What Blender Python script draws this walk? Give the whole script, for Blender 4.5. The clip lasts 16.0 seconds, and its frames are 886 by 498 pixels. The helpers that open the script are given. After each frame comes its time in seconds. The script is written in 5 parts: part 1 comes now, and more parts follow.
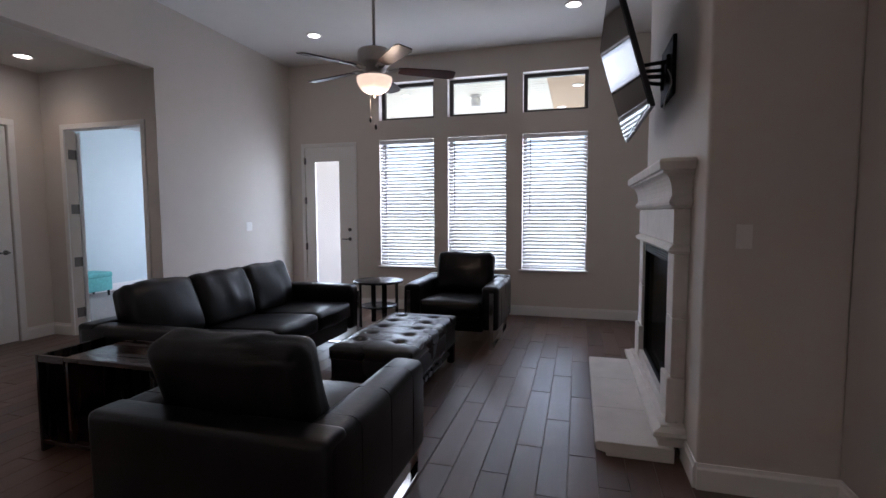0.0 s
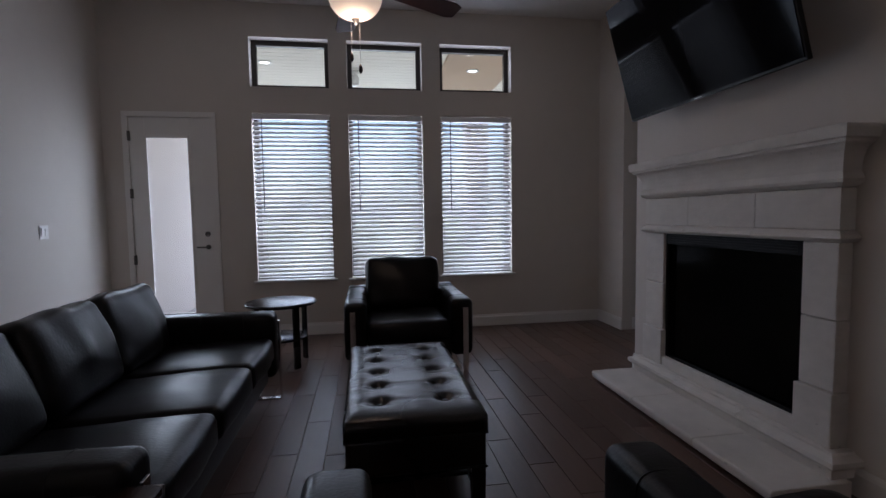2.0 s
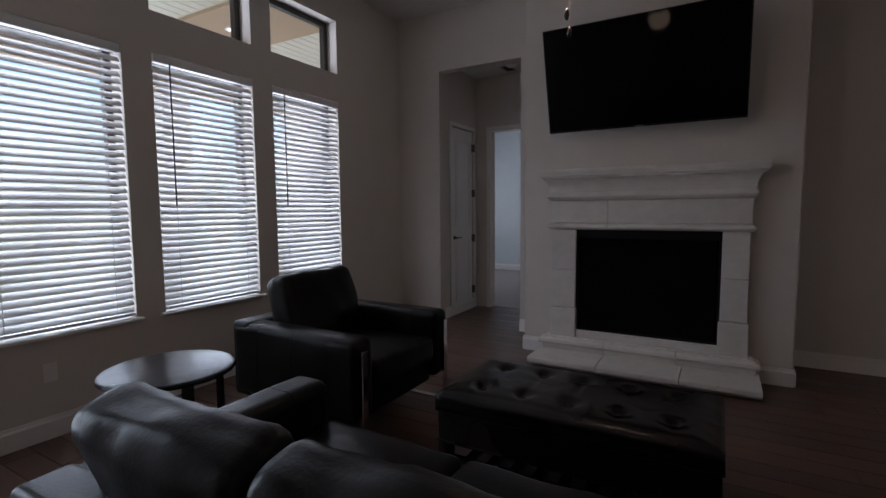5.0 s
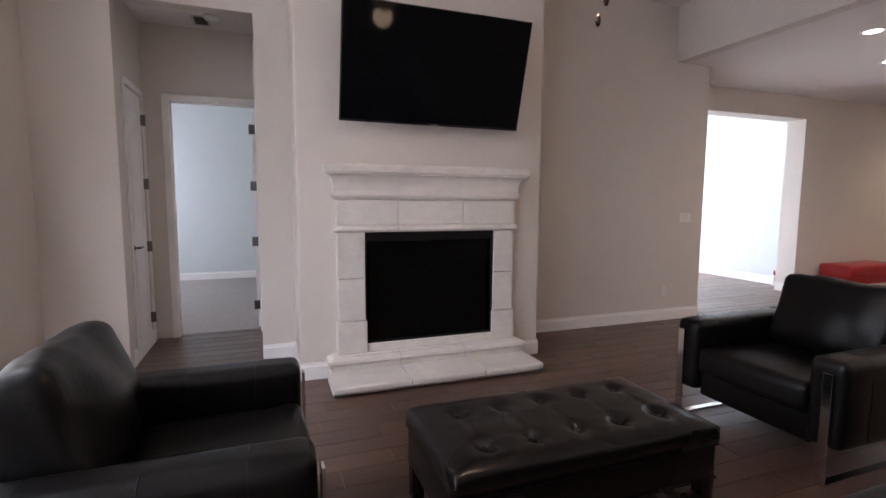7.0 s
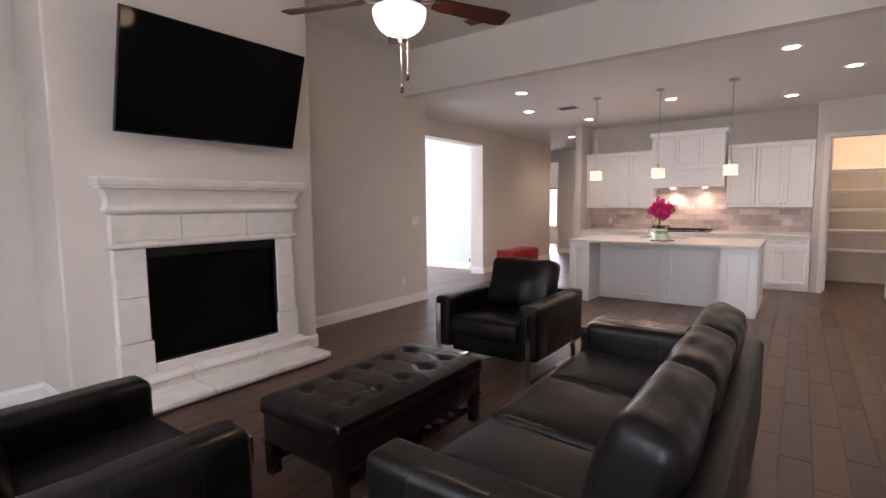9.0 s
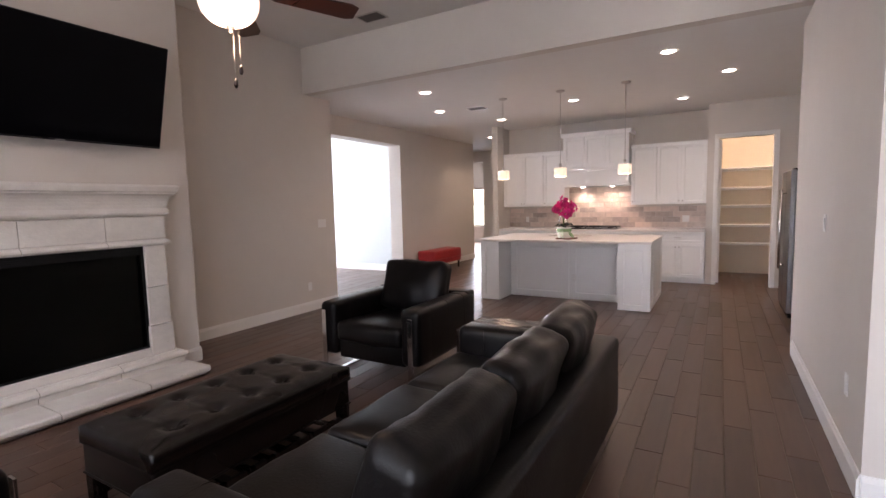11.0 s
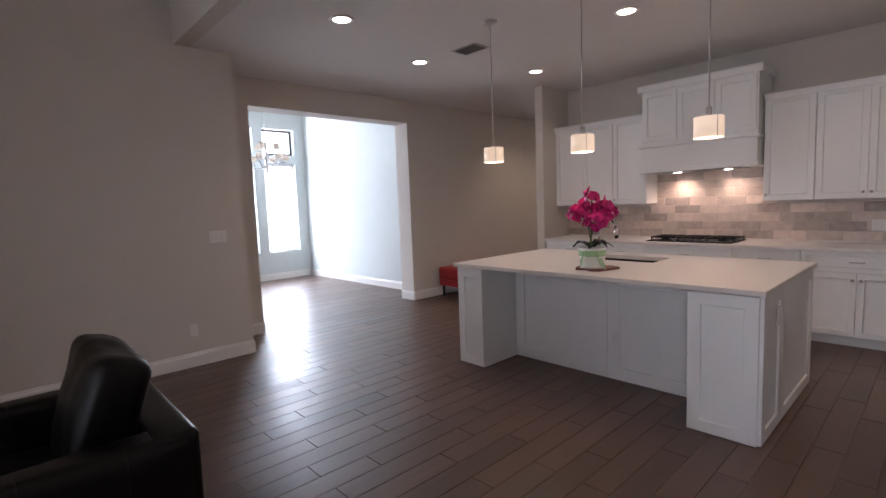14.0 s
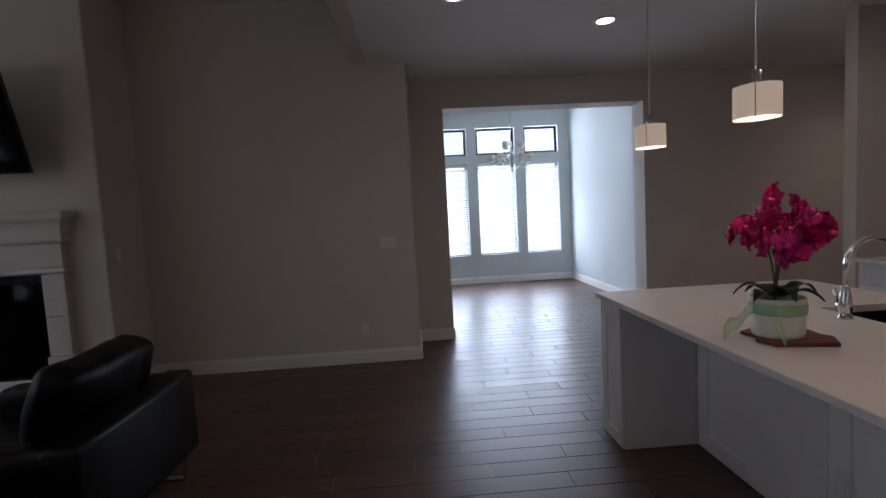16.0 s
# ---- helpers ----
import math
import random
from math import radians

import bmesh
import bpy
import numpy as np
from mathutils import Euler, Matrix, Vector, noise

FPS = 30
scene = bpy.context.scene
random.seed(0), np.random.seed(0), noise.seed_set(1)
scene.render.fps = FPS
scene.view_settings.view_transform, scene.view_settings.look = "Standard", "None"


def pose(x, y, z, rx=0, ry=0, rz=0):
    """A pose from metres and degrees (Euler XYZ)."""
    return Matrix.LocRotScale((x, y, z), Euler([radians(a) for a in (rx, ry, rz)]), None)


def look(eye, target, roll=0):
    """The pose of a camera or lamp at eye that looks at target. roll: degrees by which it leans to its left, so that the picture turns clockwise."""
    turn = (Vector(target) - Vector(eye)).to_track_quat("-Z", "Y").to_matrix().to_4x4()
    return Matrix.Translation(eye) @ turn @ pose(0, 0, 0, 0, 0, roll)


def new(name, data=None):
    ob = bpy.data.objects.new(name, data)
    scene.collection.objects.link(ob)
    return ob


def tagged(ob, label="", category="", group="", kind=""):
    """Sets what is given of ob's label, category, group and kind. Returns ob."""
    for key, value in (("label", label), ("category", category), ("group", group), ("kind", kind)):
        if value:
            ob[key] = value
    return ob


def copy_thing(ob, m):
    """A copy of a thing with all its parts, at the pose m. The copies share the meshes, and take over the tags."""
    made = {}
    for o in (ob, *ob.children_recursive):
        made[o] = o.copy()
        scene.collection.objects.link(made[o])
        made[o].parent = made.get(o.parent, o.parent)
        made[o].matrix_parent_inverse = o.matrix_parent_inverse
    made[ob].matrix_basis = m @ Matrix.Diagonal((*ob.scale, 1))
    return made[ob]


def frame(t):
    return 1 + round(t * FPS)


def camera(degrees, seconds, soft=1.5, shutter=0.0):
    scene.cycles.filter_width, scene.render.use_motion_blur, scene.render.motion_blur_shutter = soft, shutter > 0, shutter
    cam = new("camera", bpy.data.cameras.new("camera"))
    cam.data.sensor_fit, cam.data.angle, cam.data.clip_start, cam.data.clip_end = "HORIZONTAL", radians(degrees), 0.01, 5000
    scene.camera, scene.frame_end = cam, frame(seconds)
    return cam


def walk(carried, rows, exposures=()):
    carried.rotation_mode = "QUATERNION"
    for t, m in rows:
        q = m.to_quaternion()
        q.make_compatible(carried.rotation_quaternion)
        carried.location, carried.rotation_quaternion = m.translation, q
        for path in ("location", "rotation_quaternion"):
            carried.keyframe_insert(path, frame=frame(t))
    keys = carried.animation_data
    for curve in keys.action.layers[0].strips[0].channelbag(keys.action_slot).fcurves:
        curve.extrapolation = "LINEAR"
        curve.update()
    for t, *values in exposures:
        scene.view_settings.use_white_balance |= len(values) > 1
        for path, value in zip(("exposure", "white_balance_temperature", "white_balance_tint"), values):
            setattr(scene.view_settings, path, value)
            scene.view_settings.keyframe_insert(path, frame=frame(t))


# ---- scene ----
cam = camera(85.4, 16.0)
PATH = [
    (0, (-0.518, -6.573, 1.395), (-1.057, -4.653, 1.248), -0.2),
    (0.5, (-0.749, -6.136, 1.379), (-0.957, -4.152, 1.234), -0.1),
    (1, (-1.142, -5.849, 1.331), (-1.192, -3.854, 1.189), -0.6),
    (1.5, (-1.582, -5.668, 1.289), (-1.504, -3.674, 1.155), -0.7),
    (2, (-2.123, -5.529, 1.315), (-1.81, -3.558, 1.178), -0.9),
    (2.5, (-2.52, -5.309, 1.33), (-1.854, -3.428, 1.189), -0.9),
    (3, (-3.059, -5.109, 1.294), (-2.141, -3.336, 1.162), -0.9),
    (5.5, (-4.30, -2.888, 1.363), (-2.416, -2.239, 1.19), -0.3),
    (6, (-4.122, -2.36, 1.357), (-2.143, -2.126, 1.182), -0.2),
    (6.5, (-3.908, -1.993, 1.385), (-1.927, -2.197, 1.198), 0.0),
    (7, (-3.736, -1.647, 1.415), (-1.866, -2.327, 1.215), 0.3),
    (7.5, (-3.499, -1.391, 1.421), (-1.881, -2.551, 1.221), 0.4),
    (8, (-3.564, -1.215, 1.422), (-2.165, -2.632, 1.239), 0.1),
    (8.5, (-3.713, -0.997, 1.436), (-2.485, -2.565, 1.252), -0.1),
    (9, (-3.933, -0.799, 1.468), (-2.746, -2.398, 1.284), -0.6),
    (9.5, (-4.148, -0.672, 1.475), (-3.032, -2.322, 1.3), -0.9),
    (10, (-4.228, -0.658, 1.479), (-3.189, -2.358, 1.304), -0.9),
    (12.5, (-4.353, -2.977, 1.445), (-3.369, -4.707, 1.252), -1.5),
    (13, (-4.336, -3.566, 1.464), (-3.241, -5.228, 1.267), -1.7),
    (13.5, (-4.272, -4.152, 1.474), (-3.009, -5.69, 1.278), -1.9),
    (14, (-4.248, -4.728, 1.475), (-2.797, -6.091, 1.284), -2.2),
    (14.5, (-4.191, -5.252, 1.489), (-2.588, -6.433, 1.302), -2.2),
    (15, (-4.151, -5.758, 1.514), (-2.376, -6.66, 1.329), -2.6),
    (15.5, (-4.164, -6.274, 1.519), (-2.235, -6.776, 1.35), -2.8),
    (16, (-4.198, -6.618, 1.509), (-2.207, -6.733, 1.354), -3.1),
]
EXPOSURES = [(0.0, 2.22, 5750, 20), (0.5, 1.92, 5700, 20), (1.0, 1.65, 5650, 20), (2.5, 1.12, 5780, 21), (3.0, 1.05, 5820, 21), (5.5, 1.53, 5950, 20), (6.0, 2.1, 6000, 21), (6.5, 2.6, 6150, 22), (7.0, 3.2, 6250, 23), (8.0, 3.35, 6350, 24), (10.0, 3.1, 6500, 24), (12.5, 3.29, 6350, 24), (13.5, 2.82, 6250, 23), (14.0, 2.43, 6150, 22), (14.5, 2.26, 6050, 21), (15.5, 1.47, 5850, 19), (16.0, 1.28, 5750, 19)]
walk(cam, [(t, look(eye, target, roll)) for t, eye, target, roll in PATH], EXPOSURES)
LIVING, DINING, LAMPS = 1.05, 0.4, 0.19  # strength of the daylight at the two window walls

# ---- light ----
world = bpy.data.worlds.new("sky")
scene.world = world
world.use_nodes = True
_nt = world.node_tree
_sky = _nt.nodes.new("ShaderNodeTexSky")
_sky.sky_type = 'NISHITA'
_sky.sun_disc = False
_sky.sun_elevation = radians(58)
_sky.sun_rotation = radians(160)
_sky.air_density, _sky.dust_density, _sky.ozone_density = 1.0, 3.0, 0.4
_nt.links.new(_sky.outputs[0], _nt.nodes["Background"].inputs[0])
_nt.nodes["Background"].inputs[1].default_value = 0.15


def lamp(name, kind, m, energy, color, size=0.1, size_y=None, spot=None, blend=0.6):
    d = bpy.data.lights.new(name, kind)
    d.energy, d.color = energy, color
    if kind == 'AREA':
        d.shape = 'RECTANGLE' if size_y else 'DISK'
        d.size = size
        if size_y:
            d.size_y = size_y
    elif kind == 'SUN':
        d.angle = radians(size)
    else:
        d.shadow_soft_size = size
    if kind == 'SPOT':
        d.spot_size, d.spot_blend = radians(spot), blend
    ob = new(name, d)
    ob.matrix_world = m
    return ob


WARM = (1.0, 0.72, 0.47)
DAY = (0.85, 0.925, 1.0)
lamp("sun", 'SUN', look((2, -6, 12), (0, 0, 0)), 4.5, (1.0, 0.95, 0.88), 0.5)
# sky light through the living room windows, just inside the glass
for _x in (-2.91, -1.87, -0.83):
    lamp("window_light", 'AREA', pose(_x, 0.16, 1.55, 90, 0, 180), 6.5 * LIVING, DAY, 0.80, 1.8)
    lamp("transom_light", 'AREA', pose(_x, 0.10, 3.02, 90, 0, 180), 0.6 * LIVING, DAY, 0.8, 0.45)
# added area lamp at the patio's open edge, brightens patio and blinds for the sky
lamp("patio_sky_fill", 'AREA', pose(-1.45, 4.25, 1.6, 90, 0, 180), 80, (0.93, 0.965, 1.0), 6.8, 3.0)
lamp("door_light", 'AREA', pose(-4.15, 0.12, 1.25, 90, 0, 180), 4.5 * LIVING, DAY, 0.42, 1.8)
for _y in (-7.35, -8.35, -9.27):
    lamp("dining_window_light", 'AREA', pose(5.40, _y, 1.6, 90, 0, 90), 15 * DINING, DAY, 0.66, 2.2)
# added area lamp outside the dining windows, boosting what the sky gives
lamp("dining_sky_fill", 'AREA', pose(6.6, -8.3, 1.8, 90, 0, 90), 230, DAY, 3.6, 3.0)
# added lamp in an unseen, made-up opening; brightens the bedroom
lamp("bedroom_fill", 'AREA', pose(-6.9, 2.22, 1.45, 90, 0, 180), 15, DAY, 1.5, 1.3)
# added fill lamp, no window in this wall; brightens the carpeted room
lamp("east_room_fill", 'AREA', pose(4.0, 1.4, 1.6, 90, 0, 180), 8, DAY, 1.6, 1.6)
lamp("study_window_light", 'AREA', pose(3.62, -17.3, 1.3, 90, 0, 0), 10, DAY, 0.8, 1.3)

# ---- materials ----
MATS = {}


def mat(name, color, rough=0.5, metal=0.0, var=0.06, scale=8.0, bump=0.0, bscale=60.0, emit=0.0, emit_color=None,
        spec=0.5, coat=0.0, trans=0.0, rand=0.0, stretch=(1, 1, 1), pits=0.0, island=False, ior=1.45, rvar=0.08):
    """A Principled material with colour variation at two scales, fine relief and roughness variation."""
    m = bpy.data.materials.new(name)
    m.use_nodes = True
    nt = m.node_tree
    n, l = nt.nodes, nt.links
    b = n["Principled BSDF"]
    b.inputs["Roughness"].default_value = rough
    b.inputs["Metallic"].default_value = metal
    b.inputs["IOR"].default_value = ior
    b.inputs["Specular IOR Level"].default_value = spec
    b.inputs["Coat Weight"].default_value = coat
    b.inputs["Transmission Weight"].default_value = trans
    tc = n.new("ShaderNodeTexCoord")
    mp = n.new("ShaderNodeMapping")
    mp.inputs["Scale"].default_value = stretch
    l.new(tc.outputs["Object"], mp.inputs[0])
    fine = n.new("ShaderNodeTexNoise")
    fine.inputs["Scale"].default_value = scale
    fine.inputs["Detail"].default_value = 6
    big = n.new("ShaderNodeTexNoise")
    big.inputs["Scale"].default_value = scale * 0.13
    big.inputs["Detail"].default_value = 3
    for q in (fine, big):
        l.new(mp.outputs[0], q.inputs["Vector"])
    add = n.new("ShaderNodeMath")
    add.operation = 'ADD'
    l.new(fine.outputs[0], add.inputs[0])
    l.new(big.outputs[0], add.inputs[1])
    last = add.outputs[0]
    if rand:
        rnd = n.new("ShaderNodeNewGeometry" if island else "ShaderNodeObjectInfo")
        k = n.new("ShaderNodeMath")
        k.operation = 'MULTIPLY_ADD'
        l.new(rnd.outputs["Random Per Island" if island else "Random"], k.inputs[0])
        k.inputs[1].default_value = rand
        l.new(last, k.inputs[2])
        last = k.outputs[0]
        sh = n.new("ShaderNodeVectorMath")
        sh.operation = 'MULTIPLY_ADD'
        l.new(rnd.outputs["Random Per Island" if island else "Random"], sh.inputs[0])
        sh.inputs[1].default_value = (17, 31, 5)
        l.new(mp.outputs[0], sh.inputs[2])
        for q in (fine, big):
            l.new(sh.outputs[0], q.inputs["Vector"])
    ramp = n.new("ShaderNodeMapRange")
    ramp.inputs[1].default_value, ramp.inputs[2].default_value = 0.6, 1.4 + rand
    ramp.inputs[3].default_value, ramp.inputs[4].default_value = 1 - var, 1 + var
    l.new(last, ramp.inputs[0])
    mul = n.new("ShaderNodeVectorMath")
    mul.operation = 'SCALE'
    mul.inputs[0].default_value = color
    l.new(ramp.outputs[0], mul.inputs["Scale"])
    l.new(mul.outputs[0], b.inputs["Base Color"])
    rr = n.new("ShaderNodeMapRange")
    rr.inputs[1].default_value, rr.inputs[2].default_value = 0.3, 0.7
    rr.inputs[3].default_value, rr.inputs[4].default_value = max(0.0, rough - rvar), min(1.0, rough + rvar)
    l.new(big.outputs[0], rr.inputs[0])
    l.new(rr.outputs[0], b.inputs["Roughness"])
    if bump:
        bn = n.new("ShaderNodeTexNoise")
        bn.inputs["Scale"].default_value = bscale
        bn.inputs["Detail"].default_value = 4
        l.new(mp.outputs[0], bn.inputs["Vector"])
        bp = n.new("ShaderNodeBump")
        bp.inputs["Strength"].default_value = bump
        bp.inputs["Distance"].default_value = 0.01
        height = bn.outputs[0]
        if pits:  # small open pores, sunk and a little darker
            pn = n.new("ShaderNodeTexNoise")
            pn.inputs["Scale"].default_value = pits
            pn.inputs["Detail"].default_value = 3
            l.new(mp.outputs[0], pn.inputs["Vector"])
            pm = n.new("ShaderNodeMapRange")
            pm.inputs[1].default_value, pm.inputs[2].default_value = 0.73, 0.76
            l.new(pn.outputs[0], pm.inputs[0])
            ph = n.new("ShaderNodeMath")
            ph.operation = 'MULTIPLY_ADD'
            ph.inputs[1].default_value = -1.2
            l.new(pm.outputs[0], ph.inputs[0])
            l.new(height, ph.inputs[2])
            height = ph.outputs[0]
            pd = n.new("ShaderNodeMath")
            pd.operation = 'MULTIPLY_ADD'
            pd.inputs[1].default_value = -0.22
            l.new(pm.outputs[0], pd.inputs[0])
            l.new(ramp.outputs[0], pd.inputs[2])
            l.new(pd.outputs[0], mul.inputs["Scale"])
        l.new(height, bp.inputs["Height"])
        l.new(bp.outputs[0], b.inputs["Normal"])
    if emit:
        b.inputs["Emission Color"].default_value = (*(emit_color or color), 1)
        b.inputs["Emission Strength"].default_value = emit
    MATS[name] = m
    return m


PAINT = mat("wall_paint", (0.62, 0.57, 0.515), 0.75, var=0.025, scale=5, bump=0.10, bscale=140)
PAINT_BLUE = mat("bedroom_paint", (0.60, 0.68, 0.69), 0.75, var=0.025, scale=5, bump=0.1, bscale=140)
PAINT_DIN = mat("dining_paint", (0.58, 0.62, 0.61), 0.75, var=0.025, scale=5, bump=0.1, bscale=140)
CEIL = mat("ceiling_paint", (0.72, 0.70, 0.67), 0.85, var=0.02, scale=5, bump=0.15, bscale=120)
TRIM = mat("trim_paint", (0.78, 0.76, 0.73), 0.4, var=0.02, scale=6, bump=0.02)
CABINET = mat("cabinet_paint", (0.80, 0.79, 0.77), 0.38, var=0.02, scale=6, bump=0.02)
PLANK = mat("plank_tile", (0.094, 0.053, 0.037), 0.37, var=0.42, scale=7, bump=0.05, bscale=9, spec=0.65, rand=0.9, stretch=(5, 0.4, 1), rvar=0.06)
PLANK_REST = mat("plank_tile_rest", (0.094, 0.053, 0.037), 0.37, var=0.42, scale=7, bump=0.05, bscale=9, spec=0.65, rand=0.9, stretch=(5, 0.4, 1), island=True, rvar=0.06)
GROUT = mat("grout", (0.24, 0.18, 0.145), 0.9, var=0.1, scale=30)
CARPET = mat("carpet", (0.36, 0.33, 0.31), 0.95, var=0.15, scale=120, bump=0.6, bscale=300, spec=0.1)
LEATHER = mat("leather", (0.0035, 0.0028, 0.0028), 0.34, var=0.3, scale=14, bump=0.12, bscale=90, spec=0.30, rvar=0.06)
LEATHER_OTT = mat("ottoman_leather", (0.0046, 0.0029, 0.0026), 0.27, var=0.25, scale=14, bump=0.08, bscale=120, spec=0.46)
DARKWOOD = mat("espresso_wood", (0.008, 0.0048, 0.004), 0.28, var=0.25, scale=20, stretch=(1, 6, 1), bump=0.02)
REDWOOD = mat("cherry_wood", (0.024, 0.010, 0.0075), 0.26, var=0.35, scale=16, stretch=(1, 8, 1), coat=0.3)
BLACKWOOD = mat("black_table", (0.012, 0.012, 0.013), 0.26, var=0.2, scale=20, rvar=0.03)
CHROME = mat("chrome", (0.72, 0.71, 0.70), 0.12, metal=1.0, var=0.03, rvar=0.03)
NICKEL = mat("brushed_nickel", (0.52, 0.49, 0.46), 0.32, metal=1.0, var=0.06)
STEEL = mat("stainless", (0.27, 0.27, 0.28), 0.30, metal=1.0, var=0.04, stretch=(1, 1, 8), rvar=0.02)
DARKNICKEL = mat("dark_nickel", (0.16, 0.15, 0.14), 0.35, metal=1.0, var=0.06)
STEEL_SIDE = mat("fridge_side", (0.055, 0.055, 0.06), 0.4, var=0.1, bump=0.05)
STONE = mat("cast_stone", (0.66, 0.62, 0.57), 0.8, var=0.10, scale=9, bump=0.22, bscale=35, pits=16, stretch=(1, 1, 1.8))
QUARTZ = mat("quartz", (0.72, 0.67, 0.63), 0.33, var=0.03, scale=90, rvar=0.0)
BLACK = mat("black_metal", (0.005, 0.005, 0.0055), 0.6, var=0.15, spec=0.25)
BLACKPL = mat("black_plastic", (0.010, 0.010, 0.011), 0.3, var=0.1)
SCREEN = mat("tv_screen", (0.003, 0.003, 0.004), 0.06, var=0.05, rvar=0.005, spec=0.055)
SINKSTEEL = mat("sink_steel", (0.06, 0.055, 0.05), 0.5, metal=1.0, var=0.08)
FIREGLASS = mat("fire_glass", (0.004, 0.004, 0.004), 0.08, var=0.05, rvar=0.01)
LOG = mat("log", (0.05, 0.042, 0.035), 0.9, var=0.4, scale=20, bump=0.6, bscale=30)
BRONZE = mat("bronze_frame", (0.045, 0.038, 0.033), 0.45, var=0.1)
SLAT = mat("blind_slat", (0.80, 0.80, 0.79), 0.5, var=0.02)
PLASTIC = mat("white_plastic", (0.76, 0.74, 0.71), 0.4, var=0.02)
SHADE = mat("pendant_shade", (0.85, 0.78, 0.66), 0.6, var=0.03, emit=0.10, emit_color=(1.0, 0.74, 0.48))
SHADE_OFF = mat("chandelier_shade", (0.80, 0.70, 0.58), 0.7, var=0.03)
DIFFUSER = mat("shade_diffuser", (0.9, 0.85, 0.75), 0.6, var=0.02, emit=0.5, emit_color=(1.0, 0.80, 0.56))
BOWL = mat("fan_bowl_glass", (0.9, 0.82, 0.7), 0.4, var=0.08, scale=12, emit=0.2, emit_color=(1.0, 0.74, 0.50))
CANLIGHT = mat("can_lens", (0.9, 0.88, 0.85), 0.5, var=0.02, emit=4, emit_color=(1.0, 0.90, 0.78))
CANLIGHT_OUT = mat("patio_can_lens", (0.9, 0.88, 0.85), 0.5, var=0.02, emit=1.5, emit_color=(1.0, 0.9, 0.8))
BLADE = mat("fan_blade_cherry", (0.034, 0.011, 0.008), 0.34, var=0.35, scale=14, stretch=(1, 7, 1))
RED = mat("red_leather", (0.36, 0.020, 0.022), 0.4, var=0.12, scale=12, bump=0.08)
TURQ = mat("turquoise_fabric", (0.15, 0.47, 0.45), 0.8, var=0.2, scale=25, bump=0.2)
PETAL = mat("orchid_petal", (0.70, 0.022, 0.25), 0.5, var=0.5, scale=25, rand=0.5)
STEM = mat("orchid_stem", (0.09, 0.12, 0.035), 0.5, var=0.2)
LEAF = mat("orchid_leaf", (0.015, 0.030, 0.014), 0.4, var=0.3)
POT = mat("pot_glaze", (0.70, 0.73, 0.64), 0.3, var=0.06)
BOARD = mat("red_board", (0.16, 0.045, 0.028), 0.45, var=0.3, scale=18, stretch=(1, 6, 1))
BRICK = mat("backsplash_tile", (0.53, 0.44, 0.385), 0.45, var=0.5, scale=14, bump=0.12, rand=1.1)
BRICKGROUT = mat("backsplash_grout", (0.58, 0.53, 0.48), 0.9, var=0.08)
STUCCO = mat("stucco", (0.60, 0.53, 0.50), 0.9, var=0.08, scale=10, bump=0.7, bscale=50)
SOFFIT = mat("patio_boards", (0.70, 0.65, 0.55), 0.7, var=0.06)
TANSTUCCO = mat("tan_soffit", (0.46, 0.33, 0.22), 0.9, var=0.08, scale=10, bump=0.4, bscale=50)
VENTGREY = mat("vent_metal", (0.10, 0.095, 0.09), 0.5, var=0.1)
BEAMW = mat("patio_beam", (0.30, 0.20, 0.13), 0.7, var=0.2, stretch=(6, 1, 1))
CONCRETE = mat("concrete", (0.38, 0.36, 0.34), 0.9, var=0.12, bump=0.2)
GRASS = mat("grass", (0.15, 0.16, 0.09), 0.95, var=0.4, scale=3, bump=0.5, bscale=30)
PANTRYP = mat("pantry_paint", (0.68, 0.60, 0.49), 0.75, var=0.03, scale=5, bump=0.1, bscale=140)


def sheer_material(name, color, cover):
    m = bpy.data.materials.new(name)
    m.use_nodes = True
    nt = m.node_tree
    tr = nt.nodes.new("ShaderNodeBsdfTransparent")
    df = nt.nodes["Principled BSDF"]
    df.inputs["Base Color"].default_value = (*color, 1)
    df.inputs["Roughness"].default_value = 0.6
    wv = nt.nodes.new("ShaderNodeTexNoise")
    wv.inputs["Scale"].default_value = 90
    mr = nt.nodes.new("ShaderNodeMapRange")
    mr.inputs[3].default_value, mr.inputs[4].default_value = cover - 0.25, cover + 0.25
    mix = nt.nodes.new("ShaderNodeMixShader")
    nt.links.new(wv.outputs[0], mr.inputs[0])
    nt.links.new(mr.outputs[0], mix.inputs[0])
    nt.links.new(tr.outputs[0], mix.inputs[1])
    nt.links.new(df.outputs[0], mix.inputs[2])
    nt.links.new(mix.outputs[0], nt.nodes["Material Output"].inputs[0])
    return m


RIBBON = sheer_material("sheer_ribbon", (0.44, 0.74, 0.36), 0.5)


